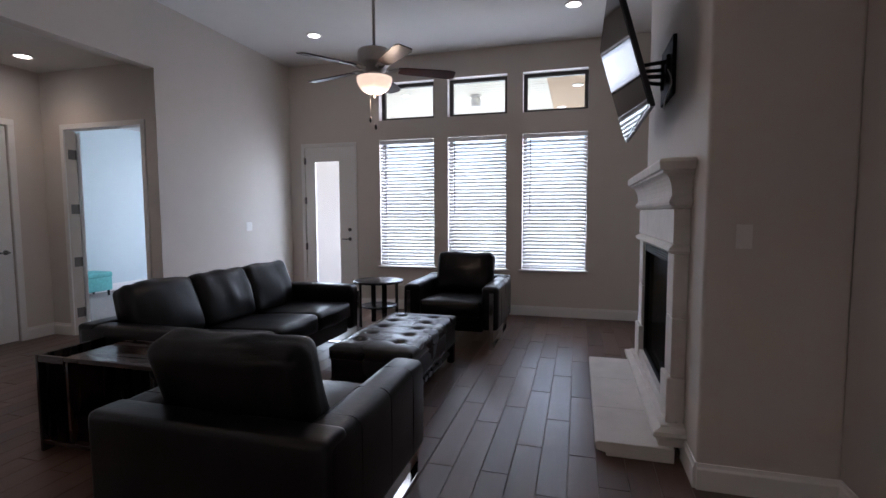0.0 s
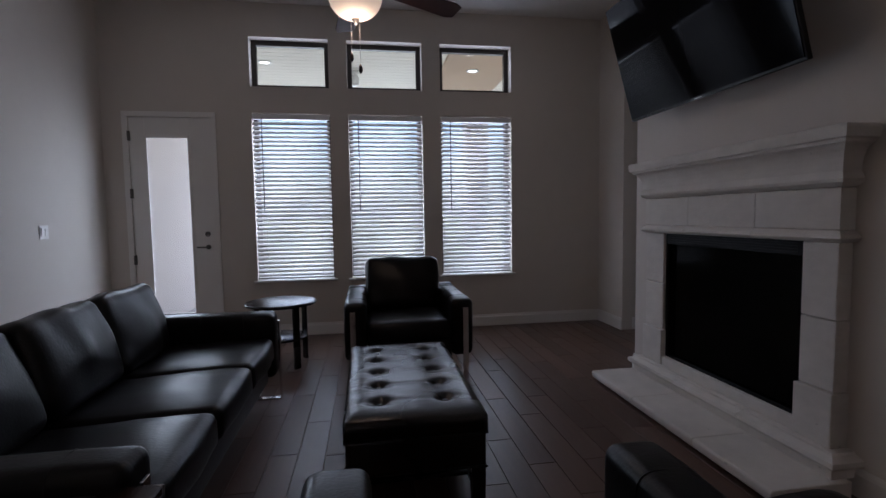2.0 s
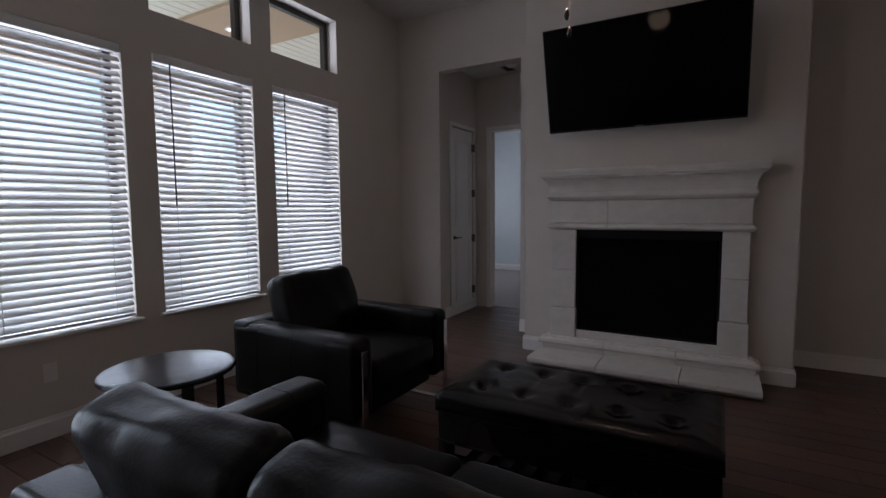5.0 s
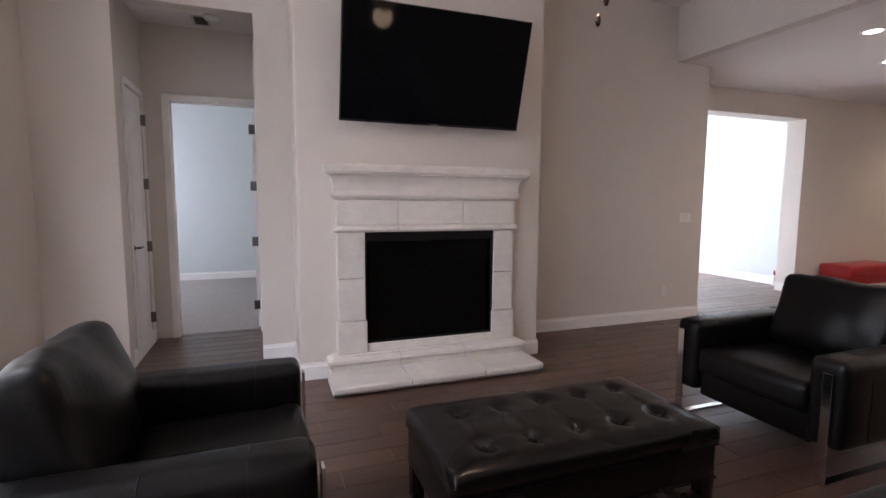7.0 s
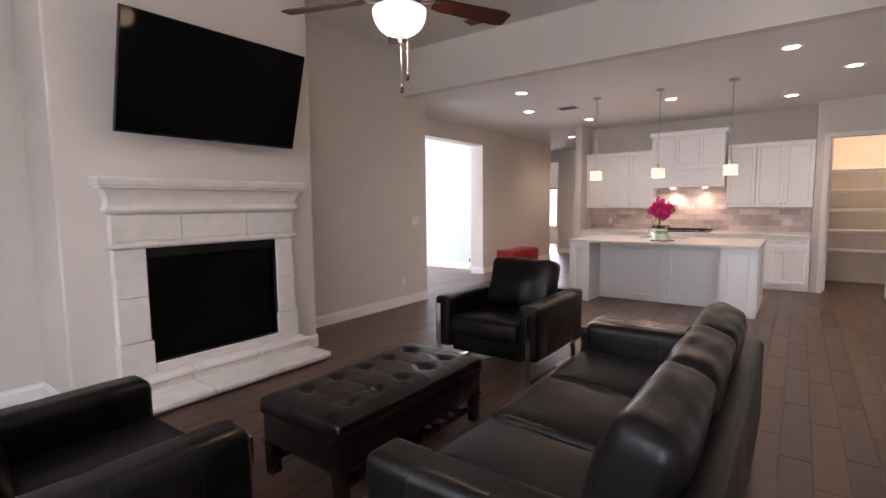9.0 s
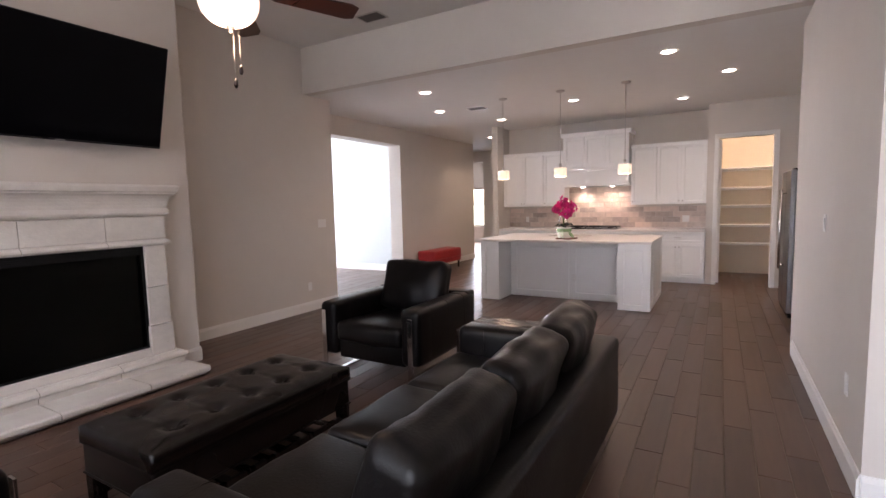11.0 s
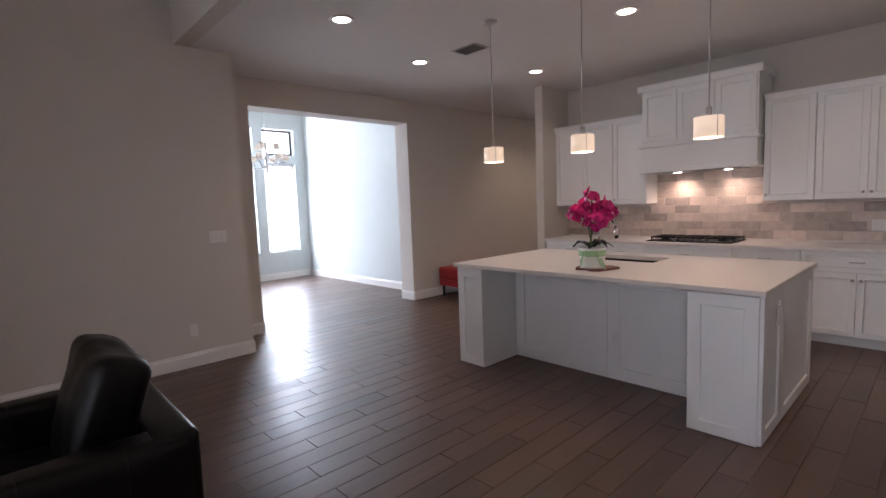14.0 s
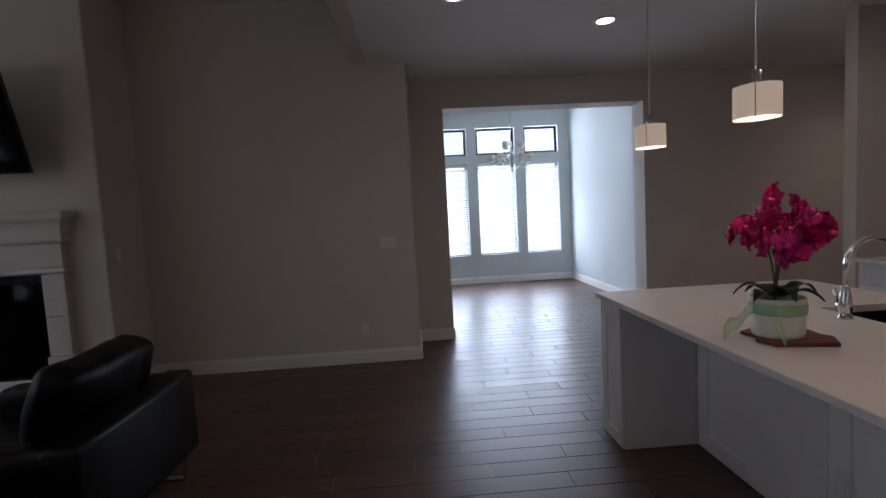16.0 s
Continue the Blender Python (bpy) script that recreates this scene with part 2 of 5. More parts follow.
def glass_material(name, tint, gloss=1.0):
    m = bpy.data.materials.new(name)
    m.use_nodes = True
    nt = m.node_tree
    tr = nt.nodes.new("ShaderNodeBsdfTransparent")
    tr.inputs[0].default_value = (*tint, 1)
    gl = nt.nodes.new("ShaderNodeBsdfGlossy")
    gl.inputs["Roughness"].default_value = 0.02
    lw = nt.nodes.new("ShaderNodeLayerWeight")
    lw.inputs["Blend"].default_value = 0.5
    fr = nt.nodes.new("ShaderNodeMath")
    fr.operation = 'POWER'
    fr.inputs[1].default_value = 4.0
    nt.links.new(lw.outputs["Facing"], fr.inputs[0])
    mix = nt.nodes.new("ShaderNodeMixShader")
    k = nt.nodes.new("ShaderNodeMath")
    k.operation = 'MULTIPLY_ADD'
    k.inputs[1].default_value = 0.5 * gloss
    k.inputs[2].default_value = 0.03 * gloss
    nt.links.new(fr.outputs[0], k.inputs[0])
    nt.links.new(k.outputs[0], mix.inputs[0])
    nt.links.new(tr.outputs[0], mix.inputs[1])
    nt.links.new(gl.outputs[0], mix.inputs[2])
    nt.links.new(mix.outputs[0], nt.nodes["Material Output"].inputs[0])
    return m


GLASS = glass_material("window_glass", (0.92, 0.95, 0.94))
FIREPANE = glass_material("fire_glass", (0.30, 0.30, 0.30), 0.15)

# ---- building blocks ----


def link(name, bm, material, parent=None, label="", smooth=False):
    me = bpy.data.meshes.new(name)
    bmesh.ops.recalc_face_normals(bm, faces=bm.faces)
    bm.to_mesh(me)
    bm.free()
    if smooth:
        for p in me.polygons:
            p.use_smooth = True
    me.materials.append(material)
    ob = new(name, me)
    if parent is not None:
        ob.parent = parent
    if label:
        ob["label"] = label
    return ob


def part(name, bm, material, parent, label="", smooth=False):
    return link(name, bm, material, parent, label, smooth)


def thing(name, m, label, category, group="", kind=""):
    ob = new(name)
    ob.empty_display_size = 0.1
    ob.matrix_world = m
    return tagged(ob, label, category, group, kind)


def box(x0, x1, y0, y1, z0, z1, bevel=0.0, seg=2, bm=None):
    """A box between two corners, its edges rounded by bevel."""
    b = bmesh.new()
    r = bmesh.ops.create_cube(b, size=1)
    for v in r["verts"]:
        v.co = Vector(((x0 + x1) / 2 + v.co.x * abs(x1 - x0), (y0 + y1) / 2 + v.co.y * abs(y1 - y0), (z0 + z1) / 2 + v.co.z * abs(z1 - z0)))
    if bevel:
        bmesh.ops.bevel(b, geom=b.edges[:], offset=bevel, segments=seg, profile=0.5, affect='EDGES')
    if bm is None:
        return b
    return merge(bm, b)


def merge(bm, other, m=None):
    if m is not None:
        other.transform(m)
    me = bpy.data.meshes.new("tmp")
    other.to_mesh(me)
    other.free()
    bm.from_mesh(me)
    bpy.data.meshes.remove(me)
    return bm


def rbox(sx, sy, sz, r, n=9, puff=(0, 0, 0), wrinkle=0.0, seed=0.0):
    """A padded block about the origin, with rounded edges, bulging faces and slight creases."""
    b = bmesh.new()
    bmesh.ops.create_cube(b, size=2)
    bmesh.ops.subdivide_edges(b, edges=b.edges[:], cuts=n - 1, use_grid_fill=True)
    s = (sx, sy, sz)

    def along(u, size):
        i = round((u + 1) / 2 * n)
        edge = (0.0, 0.25 * r, 0.6 * r, r)
        if i <= 3:
            return -size / 2 + edge[i]
        if i >= n - 3:
            return size / 2 - edge[n - i]
        return -size / 2 + r + (size - 2 * r) * (i - 3) / (n - 6)
    for v in b.verts:
        u = Vector(v.co)
        p = Vector([along(u[k], s[k]) for k in range(3)])
        inner = Vector([max(-(s[k] / 2 - r), min(s[k] / 2 - r, p[k])) for k in range(3)])
        d = p - inner
        if d.length > 1e-6:
            d = d.normalized() * r
        q = inner + d
        w = [2 * q[k] / s[k] for k in range(3)]
        for k in range(3):
            if puff[k]:
                a, c = (k + 1) % 3, (k + 2) % 3
                q[k] += w[k] * puff[k] * max(0, 1 - w[a] ** 2) * max(0, 1 - w[c] ** 2)
        if wrinkle:
            q += d.normalized() * wrinkle * (noise.noise(Vector((q.x * 5 + seed, q.y * 5, q.z * 5))) + 0.5 * noise.noise(Vector((q.x * 14 + seed, q.y * 14, q.z * 4))))
        v.co = q
    return b


def rod(a, c, r, n=12, r2=None):
    """A round bar from a to c."""
    b = bmesh.new()
    a, c = Vector(a), Vector(c)
    h = (c - a).length
    bmesh.ops.create_cone(b, cap_ends=True, segments=n, radius1=r, radius2=r if r2 is None else r2, depth=h)
    b.transform(Matrix.Translation((a + c) / 2) @ (c - a).to_track_quat("Z", "Y").to_matrix().to_4x4())
    return b


def turned(profile, n=24):
    """A body of revolution about z from (radius, height) pairs."""
    b = bmesh.new()
    rings = []
    for r, z in profile:
        rings.append([b.verts.new((r * math.cos(2 * math.pi * i / n), r * math.sin(2 * math.pi * i / n), z)) for i in range(n)])
    for a, c in zip(rings, rings[1:]):
        for i in range(n):
            b.faces.new((a[i], a[(i + 1) % n], c[(i + 1) % n], c[i]))
    b.faces.new(rings[0][::-1])
    b.faces.new(rings[-1])
    return b


def swept(path, r, n=8):
    """A round tube along a line of points."""
    b = bmesh.new()
    pts = [Vector(p) for p in path]
    rings = []
    for i, p in enumerate(pts):
        t = (pts[min(i + 1, len(pts) - 1)] - pts[max(i - 1, 0)]).normalized()
        q = t.to_track_quat("Z", "Y")
        rings.append([b.verts.new(p + q @ Vector((r * math.cos(2 * math.pi * k / n), r * math.sin(2 * math.pi * k / n), 0))) for k in range(n)])
    for a, c in zip(rings, rings[1:]):
        for k in range(n):
            b.faces.new((a[k], a[(k + 1) % n], c[(k + 1) % n], c[k]))
    b.faces.new(rings[0][::-1])
    b.faces.new(rings[-1])
    return b


def moved(b, x=0, y=0, z=0, rx=0, ry=0, rz=0):
    b.transform(pose(x, y, z, rx, ry, rz))
    return b


def profile_bar(pts, length):
    """A moulding: (depth, height) outline pushed along x from 0 to length; depth goes to -y."""
    b = bmesh.new()
    a = [b.verts.new((0, -d, h)) for d, h in pts]
    c = [b.verts.new((length, -d, h)) for d, h in pts]
    k = len(pts)
    for i in range(k):
        b.faces.new((a[i], a[(i + 1) % k], c[(i + 1) % k], c[i]))
    b.faces.new(a[::-1])
    b.faces.new(c)
    return b


def wall(name, axis, p0, p1, a0, a1, z0, z1, openings=(), material=None, label="painted drywall wall"):
    """A wall that lies along axis ('x' or 'y') from a0 to a1, thick from p0 to p1, with openings (a0, a1, z0, z1) right through."""
    b = bmesh.new()
    cuts_a = sorted({a0, a1, *[v for o in openings for v in o[:2]]})
    cuts_z = sorted({z0, z1, *[v for o in openings for v in o[2:]]})
    us = [(u, w) for u, w in zip(cuts_a, cuts_a[1:])]
    for u, w in us:
        lo = None
        for zz0, zz1 in zip(cuts_z, cuts_z[1:]):
            mid = ((u + w) / 2, (zz0 + zz1) / 2)
            solid = not any(o[0] < mid[0] < o[1] and o[2] < mid[1] < o[3] for o in openings)
            if solid and lo is None:
                lo = zz0
            if lo is not None and (not solid or zz1 == cuts_z[-1]):
                hi = zz1 if solid else zz0
                if axis == 'x':
                    box(u, w, p0, p1, lo, hi, bm=b)
                else:
                    box(p0, p1, u, w, lo, hi, bm=b)
                lo = None
    return tagged(link(name, b, material or PAINT), label, "wall", kind="structure")


def baseboard(runs, label="white painted baseboard", h=0.135, d=0.016):
    """runs: (x0, y0, x1, y1), the board standing to the left of the way from first to second point."""
    for x0, y0, x1, y1 in runs:
        L = math.hypot(x1 - x0, y1 - y0)
        b = profile_bar([(0, 0), (-d, 0), (-d, h - 0.03), (-d * 0.6, h - 0.018), (-d * 0.45, h), (0, h)], L)
        b.transform(Matrix.Translation((x0, y0, 0.0)) @ Matrix.Rotation(math.atan2(y1 - y0, x1 - x0), 4, 'Z'))
        tagged(link("baseboard", b, TRIM), label, "baseboard", kind="structure")


# ---- structure ----
XW, XE, XD, WD = -4.80, 0.70, 1.39, 0.29
YH, ZC, ZK = -6.10, 3.62, 3.01
WIN_X = [(-3.32, -2.49), (-2.29, -1.46), (-1.25, -0.41)]

wall("wall_north", 'x', 0.0, 0.20, XW - 0.12, XE + 0.12, 0, ZC,
     [(-4.55, -3.74, 0, 2.40)] + [(a, c, 0.61, 2.46) for a, c in WIN_X] + [(a, c, 2.74, 3.265) for a, c in WIN_X])
wall("wall_west", 'y', XW - 0.14, XW, -2.45, 0.0, 0, ZC)
wall("wall_west_lintel", 'y', XW - 0.14, XW, -4.05, -2.45, 2.92, ZC)
XS = -4.92
wall("wall_west_stub", 'y', XS - 0.12, XS, -6.56, -4.05, 0, ZC)
wall("wall_east", 'y', XE, XE + 0.12, -6.62, 0.0, 0, ZC, [(-1.57, -0.56, 0, 2.95)])
wall("wall_header", 'x', YH - 0.14, YH, XS, XE, ZK, ZC)
BREAST = (0.08, XE - 0.002, -3.97, -1.85)
wall("wall_dining", 'y', XD, XD + WD, -12.75, -6.48, 0, 3.4, [(-9.38, -7.02, 0, 2.68)])
wall("wall_jog", 'x', -6.62, -6.48, XE + 0.12, XD, 0, ZK)
wall("wall_kitchen", 'x', -11.12, -11.0, -4.22, -0.20, 0, ZK)
wall("wall_wing", 'y', -0.34, -0.22, -11.0, -10.36, 0, ZK)
wall("wall_wing_back", 'y', -0.34, -0.22, -14.4, -11.0, 0, ZK)
wall("wall_pantry", 'x', -10.57, -10.45, -7.2, -4.10, 0, ZK, [(-5.02, -4.27, 0, 2.44)])
wall("wall_pantry_side", 'y', -4.22, -4.10, -11.0, -10.57, 0, ZK)
wall("wall_kitchen_west", 'y', -5.95, -5.83, -10.45, -6.60, 0, ZK)
wall("wall_kitchen_return", 'x', -6.72, -6.56, -5.95, XS, 0, ZK)
wall("wall_passage_far", 'x', -14.52, -14.40, -0.34, 5.2, 0, ZK, [(1.87, 2.95, 0, 2.68)])
wall("wall_passage_east", 'y', 4.08, 4.2, -14.4, -12.2, 0, ZK)
wall("wall_passage_north", 'x', -12.75, -12.63, XD + WD, 4.2, 0, ZK)
wall("wall_study_far", 'x', -17.6, -17.45, -0.34, 5.2, 0, ZK, [(3.2, 4.05, 0.60, 2.03)])
wall("wall_study_east", 'y', 5.08, 5.2, -17.45, -14.52, 0, ZK)
wall("wall_study_west", 'y', 0.8, 0.92, -17.45, -14.52, 0, ZK)
# pantry
wall("wall_pantry_back", 'x', -12.2, -12.08, -5.6, -4.10, 0, ZK, material=PANTRYP)
wall("wall_pantry_west", 'y', -5.6, -5.48, -12.08, -10.57, 0, ZK, material=PANTRYP)
wall("wall_pantry_east", 'y', -4.10, -3.98, -12.08, -11.12, 0, ZK, material=PANTRYP)
# dining room
wall("wall_dining_east", 'y', 5.5, 5.7, -9.95, -5.4, 0, 3.5,
     [(-9.62, -8.93, 0.58, 2.43), (-8.73, -7.95, 0.58, 2.43), (-7.75, -6.95, 0.58, 2.43),
      (-9.62, -8.93, 2.60, 3.13), (-8.73, -7.95, 2.60, 3.13), (-7.75, -6.95, 2.60, 3.13)], material=PAINT_DIN)
wall("wall_dining_south", 'x', -9.97, -9.85, XD + WD, 5.5, 0, 3.5, material=PAINT_DIN)
wall("wall_dining_north", 'x', -5.4, -5.28, XD + 0.03, 5.5, 0, 3.5, material=PAINT_DIN)
wall("wall_dining_closer", 'y', XD, XD + WD, -6.48, -5.28, 0, 3.5, material=PAINT_DIN)
# small hall east of the living room, and the carpeted room past it
wall("wall_hall_north", 'x', -0.54, -0.42, XE + 0.12, 1.74, 0, 3.1, [(1.02, 1.62, 0, 2.38)])
wall("wall_hall_south", 'x', -1.72, -1.60, XE + 0.12, 1.74, 0, 3.1)
wall("wall_hall_end", 'y', 1.74, 1.86, -3.2, 1.6, 0, 3.1, [(-1.54, -0.76, 0, 2.38)])
wall("wall_east_room_far", 'y', 5.6, 5.72, -3.2, 1.6, 0, 3.1, material=PAINT_DIN)
wall("wall_east_room_north", 'x', 1.6, 1.72, 1.74, 5.72, 0, 3.1, material=PAINT_DIN)
wall("wall_east_room_south", 'x', -3.32, -3.2, 1.74, 5.72, 0, 3.1, material=PAINT_DIN)
wall("wall_closet_back", 'x', -0.30, -0.2, XE + 0.12, 1.74, 0, 3.1)
# hall west of the living room, and the bedroom past it
wall("wall_west_hall_north", 'x', -2.44, -2.32, -6.44, XW - 0.14, 0, 3.0, [(-6.10, -5.01, 0, 2.35)])
wall("wall_west_hall_closet", 'y', -6.56, -6.44, -4.6, -2.32, 0, 3.0, [(-3.60, -2.80, 0, 2.36)])
wall("wall_west_hall_south", 'x', -4.72, -4.6, -6.56, XS - 0.06, 0, 3.0)
wall("wall_bedroom_far", 'y', -8.87, -8.75, -2.44, 2.32, 0, 3.0, material=PAINT_BLUE)
# opening out of view, made up to carry the bedroom's daylight
wall("wall_bedroom_north", 'x', 2.2, 2.32, -8.75, -5.0, 0, 3.0, [(-7.7, -6.1, 0.75, 2.15)], material=PAINT_BLUE)
wall("wall_bedroom_south", 'x', -2.44, -2.32, -8.75, -6.56, 0, 3.0, material=PAINT_BLUE)
wall("wall_bedroom_east", 'y', -5.12, -5.0, 0.2, 2.2, 0, 3.0, material=PAINT_BLUE)
wall("wall_closet_west", 'y', -7.2, -7.08, -4.6, -2.44, 0, 3.0)


# chimney breast with rounded plaster corners
tagged(link("wall_breast", box(*BREAST, -0.03, ZC + 0.03, 0.016, 3), PAINT), "painted chimney breast wall", "wall", kind="structure")


def slab(name, x0, x1, y0, y1, z0, z1, material, label, category):
    return tagged(link(name, box(x0, x1, y0, y1, z0, z1), material), label, category, kind="structure")


slab("ceiling", XS, XE, YH, 0, ZC, ZC + 0.1, CEIL, "flat white living room ceiling", "ceiling")
slab("ceiling", -7.2, XD, -17.6, YH - 0.14, ZK, ZK + 0.1, CEIL, "flat white kitchen ceiling", "ceiling")
slab("ceiling", XD + WD, 5.7, -9.97, -5.28, 3.5, 3.6, CEIL, "flat white dining room ceiling", "ceiling")
slab("ceiling", XD, 5.2, -17.6, -12.63, ZK, ZK + 0.1, CEIL, "flat white study ceiling", "ceiling")
slab("ceiling", XE + 0.12, 5.72, -3.32, 1.72, 3.1, 3.2, CEIL, "flat white hall ceiling", "ceiling")
slab("ceiling", -8.87, XW - 0.14, -4.72, 2.32, 3.0, 3.1, CEIL, "flat white west hall ceiling", "ceiling")
floor = slab("floor", -7.3, 5.7, -17.6, 0.0, -0.12, -0.006, GROUT, "wood-look plank tile floor with narrow grout joints", "floor")
slab("floor_carpet", 1.80, 5.72, -3.2, 1.6, -0.12, 0.006, CARPET, "grey-beige carpet floor", "floor")
slab("floor_carpet", -8.75, XW - 0.14, -2.38, 2.2, -0.12, 0.006, CARPET, "grey-beige carpet floor", "floor")
slab("floor", -7.3, XW, -4.7, 0.0, -0.13, -0.0035, GROUT, "grout bed under hall planks", "floor")

baseboard([(XW, -0.0, XW, -2.45), (XS, -4.05, XS, -6.56), (XE, 0.0, -3.66, 0.0),
           (XE, -0.56, XE, 0.0), (XE, -1.85, XE, -1.57), (0.08, -2.14, 0.08, -1.85), (0.08, -3.97, 0.08, -3.66), (0.08, -1.85, XE, -1.85),
           (XE, -3.97, 0.08, -3.97), (XE, -6.62, XE, -3.97), (XD, -6.62, XE, -6.62), (XD, -7.02, XD, -6.62), (XD, -12.75, XD, -9.38), (-0.22, -14.40, 1.87, -14.40),
           (XD, -9.38, XD + WD, -9.38), (XD + WD, -7.02, XD, -7.02), (5.5, -9.85, 5.5, -5.4), (XD + WD, -9.85, 5.5, -9.85),
           (XD + WD, -9.38, XD + WD, -9.85), (XD + WD, -5.4, XD + WD, -7.02),
           (XS, -6.60, XS - 0.8, -6.60), (5.6, -3.2, 5.6, 1.6), (-6.44, -2.44, -6.44, -2.735),
           (-8.75, 2.2, -8.75, -2.32), (-6.44, -3.665, -6.44, -4.6), (-6.155, -2.44, -6.44, -2.44), (XW, -2.45, XW - 0.12, -2.45), (XS - 0.12, -4.05, XS, -4.05),
           (1.70, -0.54, XE + 0.12, -0.54)])


def casing(name, axis, plane, out, a0, a1, top, w=0.065, d=0.018, label="white painted door casing"):
    """Three boards round an opening on a wall face; out is the sign of the side they stand on."""
    t = thing(name, pose(0, 0, 0), label, "trim", kind="structure")
    lo, hi = sorted((plane, plane + out * d))
    for n, u0, u1, z0, z1 in (("jamb_board", a0 - w, a0, 0, top), ("jamb_board", a1, a1 + w, 0, top), ("head_board", a0 - w, a1 + w, top, top + w)):
        b = box(u0, u1, lo, hi, z0, z1, 0.004) if axis == 'x' else box(lo, hi, u0, u1, z0, z1, 0.004)
        part(n, b, TRIM, t)
    return t


casing("trim", 'x', 0.0, -1, -4.55, -3.74, 2.40, 0.055)
casing("trim", 'y', 1.74, -1, -1.54, -0.76, 2.38)
casing("trim", 'x', -0.54, -1, 1.02, 1.62, 2.38, 0.05)
casing("trim", 'x', -2.44, -1, -6.10, -5.01, 2.35, 0.055)
casing("trim", 'y', -6.44, 1, -3.60, -2.80, 2.36)
casing("trim", 'x', -10.45, 1, -5.02, -4.27, 2.44, 0.07)


# ---- windows, blinds and doors ----


def window(name, axis, a0, a1, z0, z1, plane, out, frame_w, material, label, sill=True):
    """A framed pane set back in an opening. axis: the way the wall runs; plane: the glass; out: sign of the way outdoors."""
    t = thing(name, pose(0, 0, 0), label, "window", kind="structure")

    def bx(u0, u1, d0, d1, q0, q1, bev=0.003):
        d0, d1 = sorted((plane + out * d0, plane + out * d1))
        return box(u0, u1, d0, d1, q0, q1, bev) if axis == 'x' else box(d0, d1, u0, u1, q0, q1, bev)
    f = frame_w
    b = bx(a0, a0 + f, -0.025, 0.035, z0, z1)
    merge(b, bx(a1 - f, a1, -0.025, 0.035, z0, z1))
    merge(b, bx(a0 + f, a1 - f, -0.025, 0.035, z0, z0 + f))
    merge(b, bx(a0 + f, a1 - f, -0.025, 0.035, z1 - f, z1))
    part("window_frame", b, material, t)
    g = part("pane", bx(a0 + f - 0.005, a1 - f + 0.005, 0.0, 0.006, z0 + f - 0.005, z1 - f + 0.005, 0), GLASS, t)
    g.visible_shadow = False
    return t


def slat_mesh(length, along):
    b = bmesh.new()
    rows = []
    tilt = radians(50)
    for k in range(5):
        s = (k / 4 - 0.5) * 0.05
        cz = 0.004 * (1 - (2 * k / 4 - 1) ** 2)
        d, h = s * math.cos(tilt) - cz * math.sin(tilt), s * math.sin(tilt) + cz * math.cos(tilt)
        rows.append((d, h))
    outline = rows + [(d + 0.0018, h - 0.0022) for d, h in rows[::-1]]
    a, c = [], []
    for d, h in outline:
        for u, lst in ((-length / 2, a), (length / 2, c)):
            lst.append(b.verts.new((u, d, h) if along == 'x' else (d, u, h)))
    k = len(outline)
    for i in range(k):
        b.faces.new((a[i], a[(i + 1) % k], c[(i + 1) % k], c[i]))
    for lst in (a[::-1], c):
        for i in range(4):
            b.faces.new((lst[i], lst[i + 1], lst[k - 2 - i], lst[k - 1 - i]))
    bmesh.ops.recalc_face_normals(b, faces=b.faces)
    me = bpy.data.meshes.new("slat")
    b.to_mesh(me)
    b.free()
    me.materials.append(SLAT)
    return me


def blind(axis, a0, a1, z0, z1, plane, label, wand=True):
    t = thing("window_blind", pose((a0 + a1) / 2, plane, z0) if axis == 'x' else pose(plane, (a0 + a1) / 2, z0), label, "blind", "window blinds")
    L, H = a1 - a0 - 0.016, z1 - z0
    sw = (lambda x0, x1, y0, y1, q0, q1, e=0.003: box(x0, x1, y0, y1, q0, q1, e)) if axis == 'x' else (lambda x0, x1, y0, y1, q0, q1, e=0.003: box(y0, y1, x0, x1, q0, q1, e))
    part("headrail", sw(-L / 2, L / 2, -0.022, 0.03, H - 0.06, H - 0.004), SLAT, t)
    part("bottom_rail", sw(-L / 2, L / 2, -0.026, 0.026, 0.006, 0.026), SLAT, t)
    me = slat_mesh(L, axis)
    n = int((H - 0.10) / 0.0475)
    for i in range(n):
        s = new("slat", me)
        s.parent = t
        s.location = (0, 0, 0.052 + i * 0.0475)
    for u in (-L * 0.36, L * 0.36):
        part("ladder_cord", sw(u - 0.0015, u + 0.0015, -0.028, -0.025, 0.02, H - 0.06, 0), SLAT, t)
    if wand:
        part("tilt_wand", moved(rod((0, 0, 0), (0, 0, -1.0), 0.005, 8), *((-L / 2 + 0.10, -0.045) if axis == 'x' else (-0.045, L / 2 - 0.1)), H - 0.06), BLACKPL, t, "slim dark tilt wand")
    return t


for _i, (_a, _c) in enumerate(WIN_X):
    window("window_%d" % (_i + 1), 'x', _a, _c, 0.63, 2.46, 0.16, 1, 0.045, BRONZE, "tall single window with bronze frame")
    window("window_%d" % (_i + 4), 'x', _a, _c, 2.74, 3.265, 0.15, 1, 0.05, BRONZE, "small transom window with dark bronze frame")
    blind('x', _a, _c, 0.64, 2.455, 0.02, "white two-inch slat window blind, tilted half closed")
    _s = profile_bar([(-0.13, 0), (0.03, 0), (0.036, 0.006), (0.036, 0.016), (0.03, 0.022), (-0.13, 0.022)], _c - _a + 0.07)
    tagged(link("window_sill", moved(_s, _a - 0.035, 0, 0.608), TRIM), "white painted wooden window sill", "sill", kind="structure")
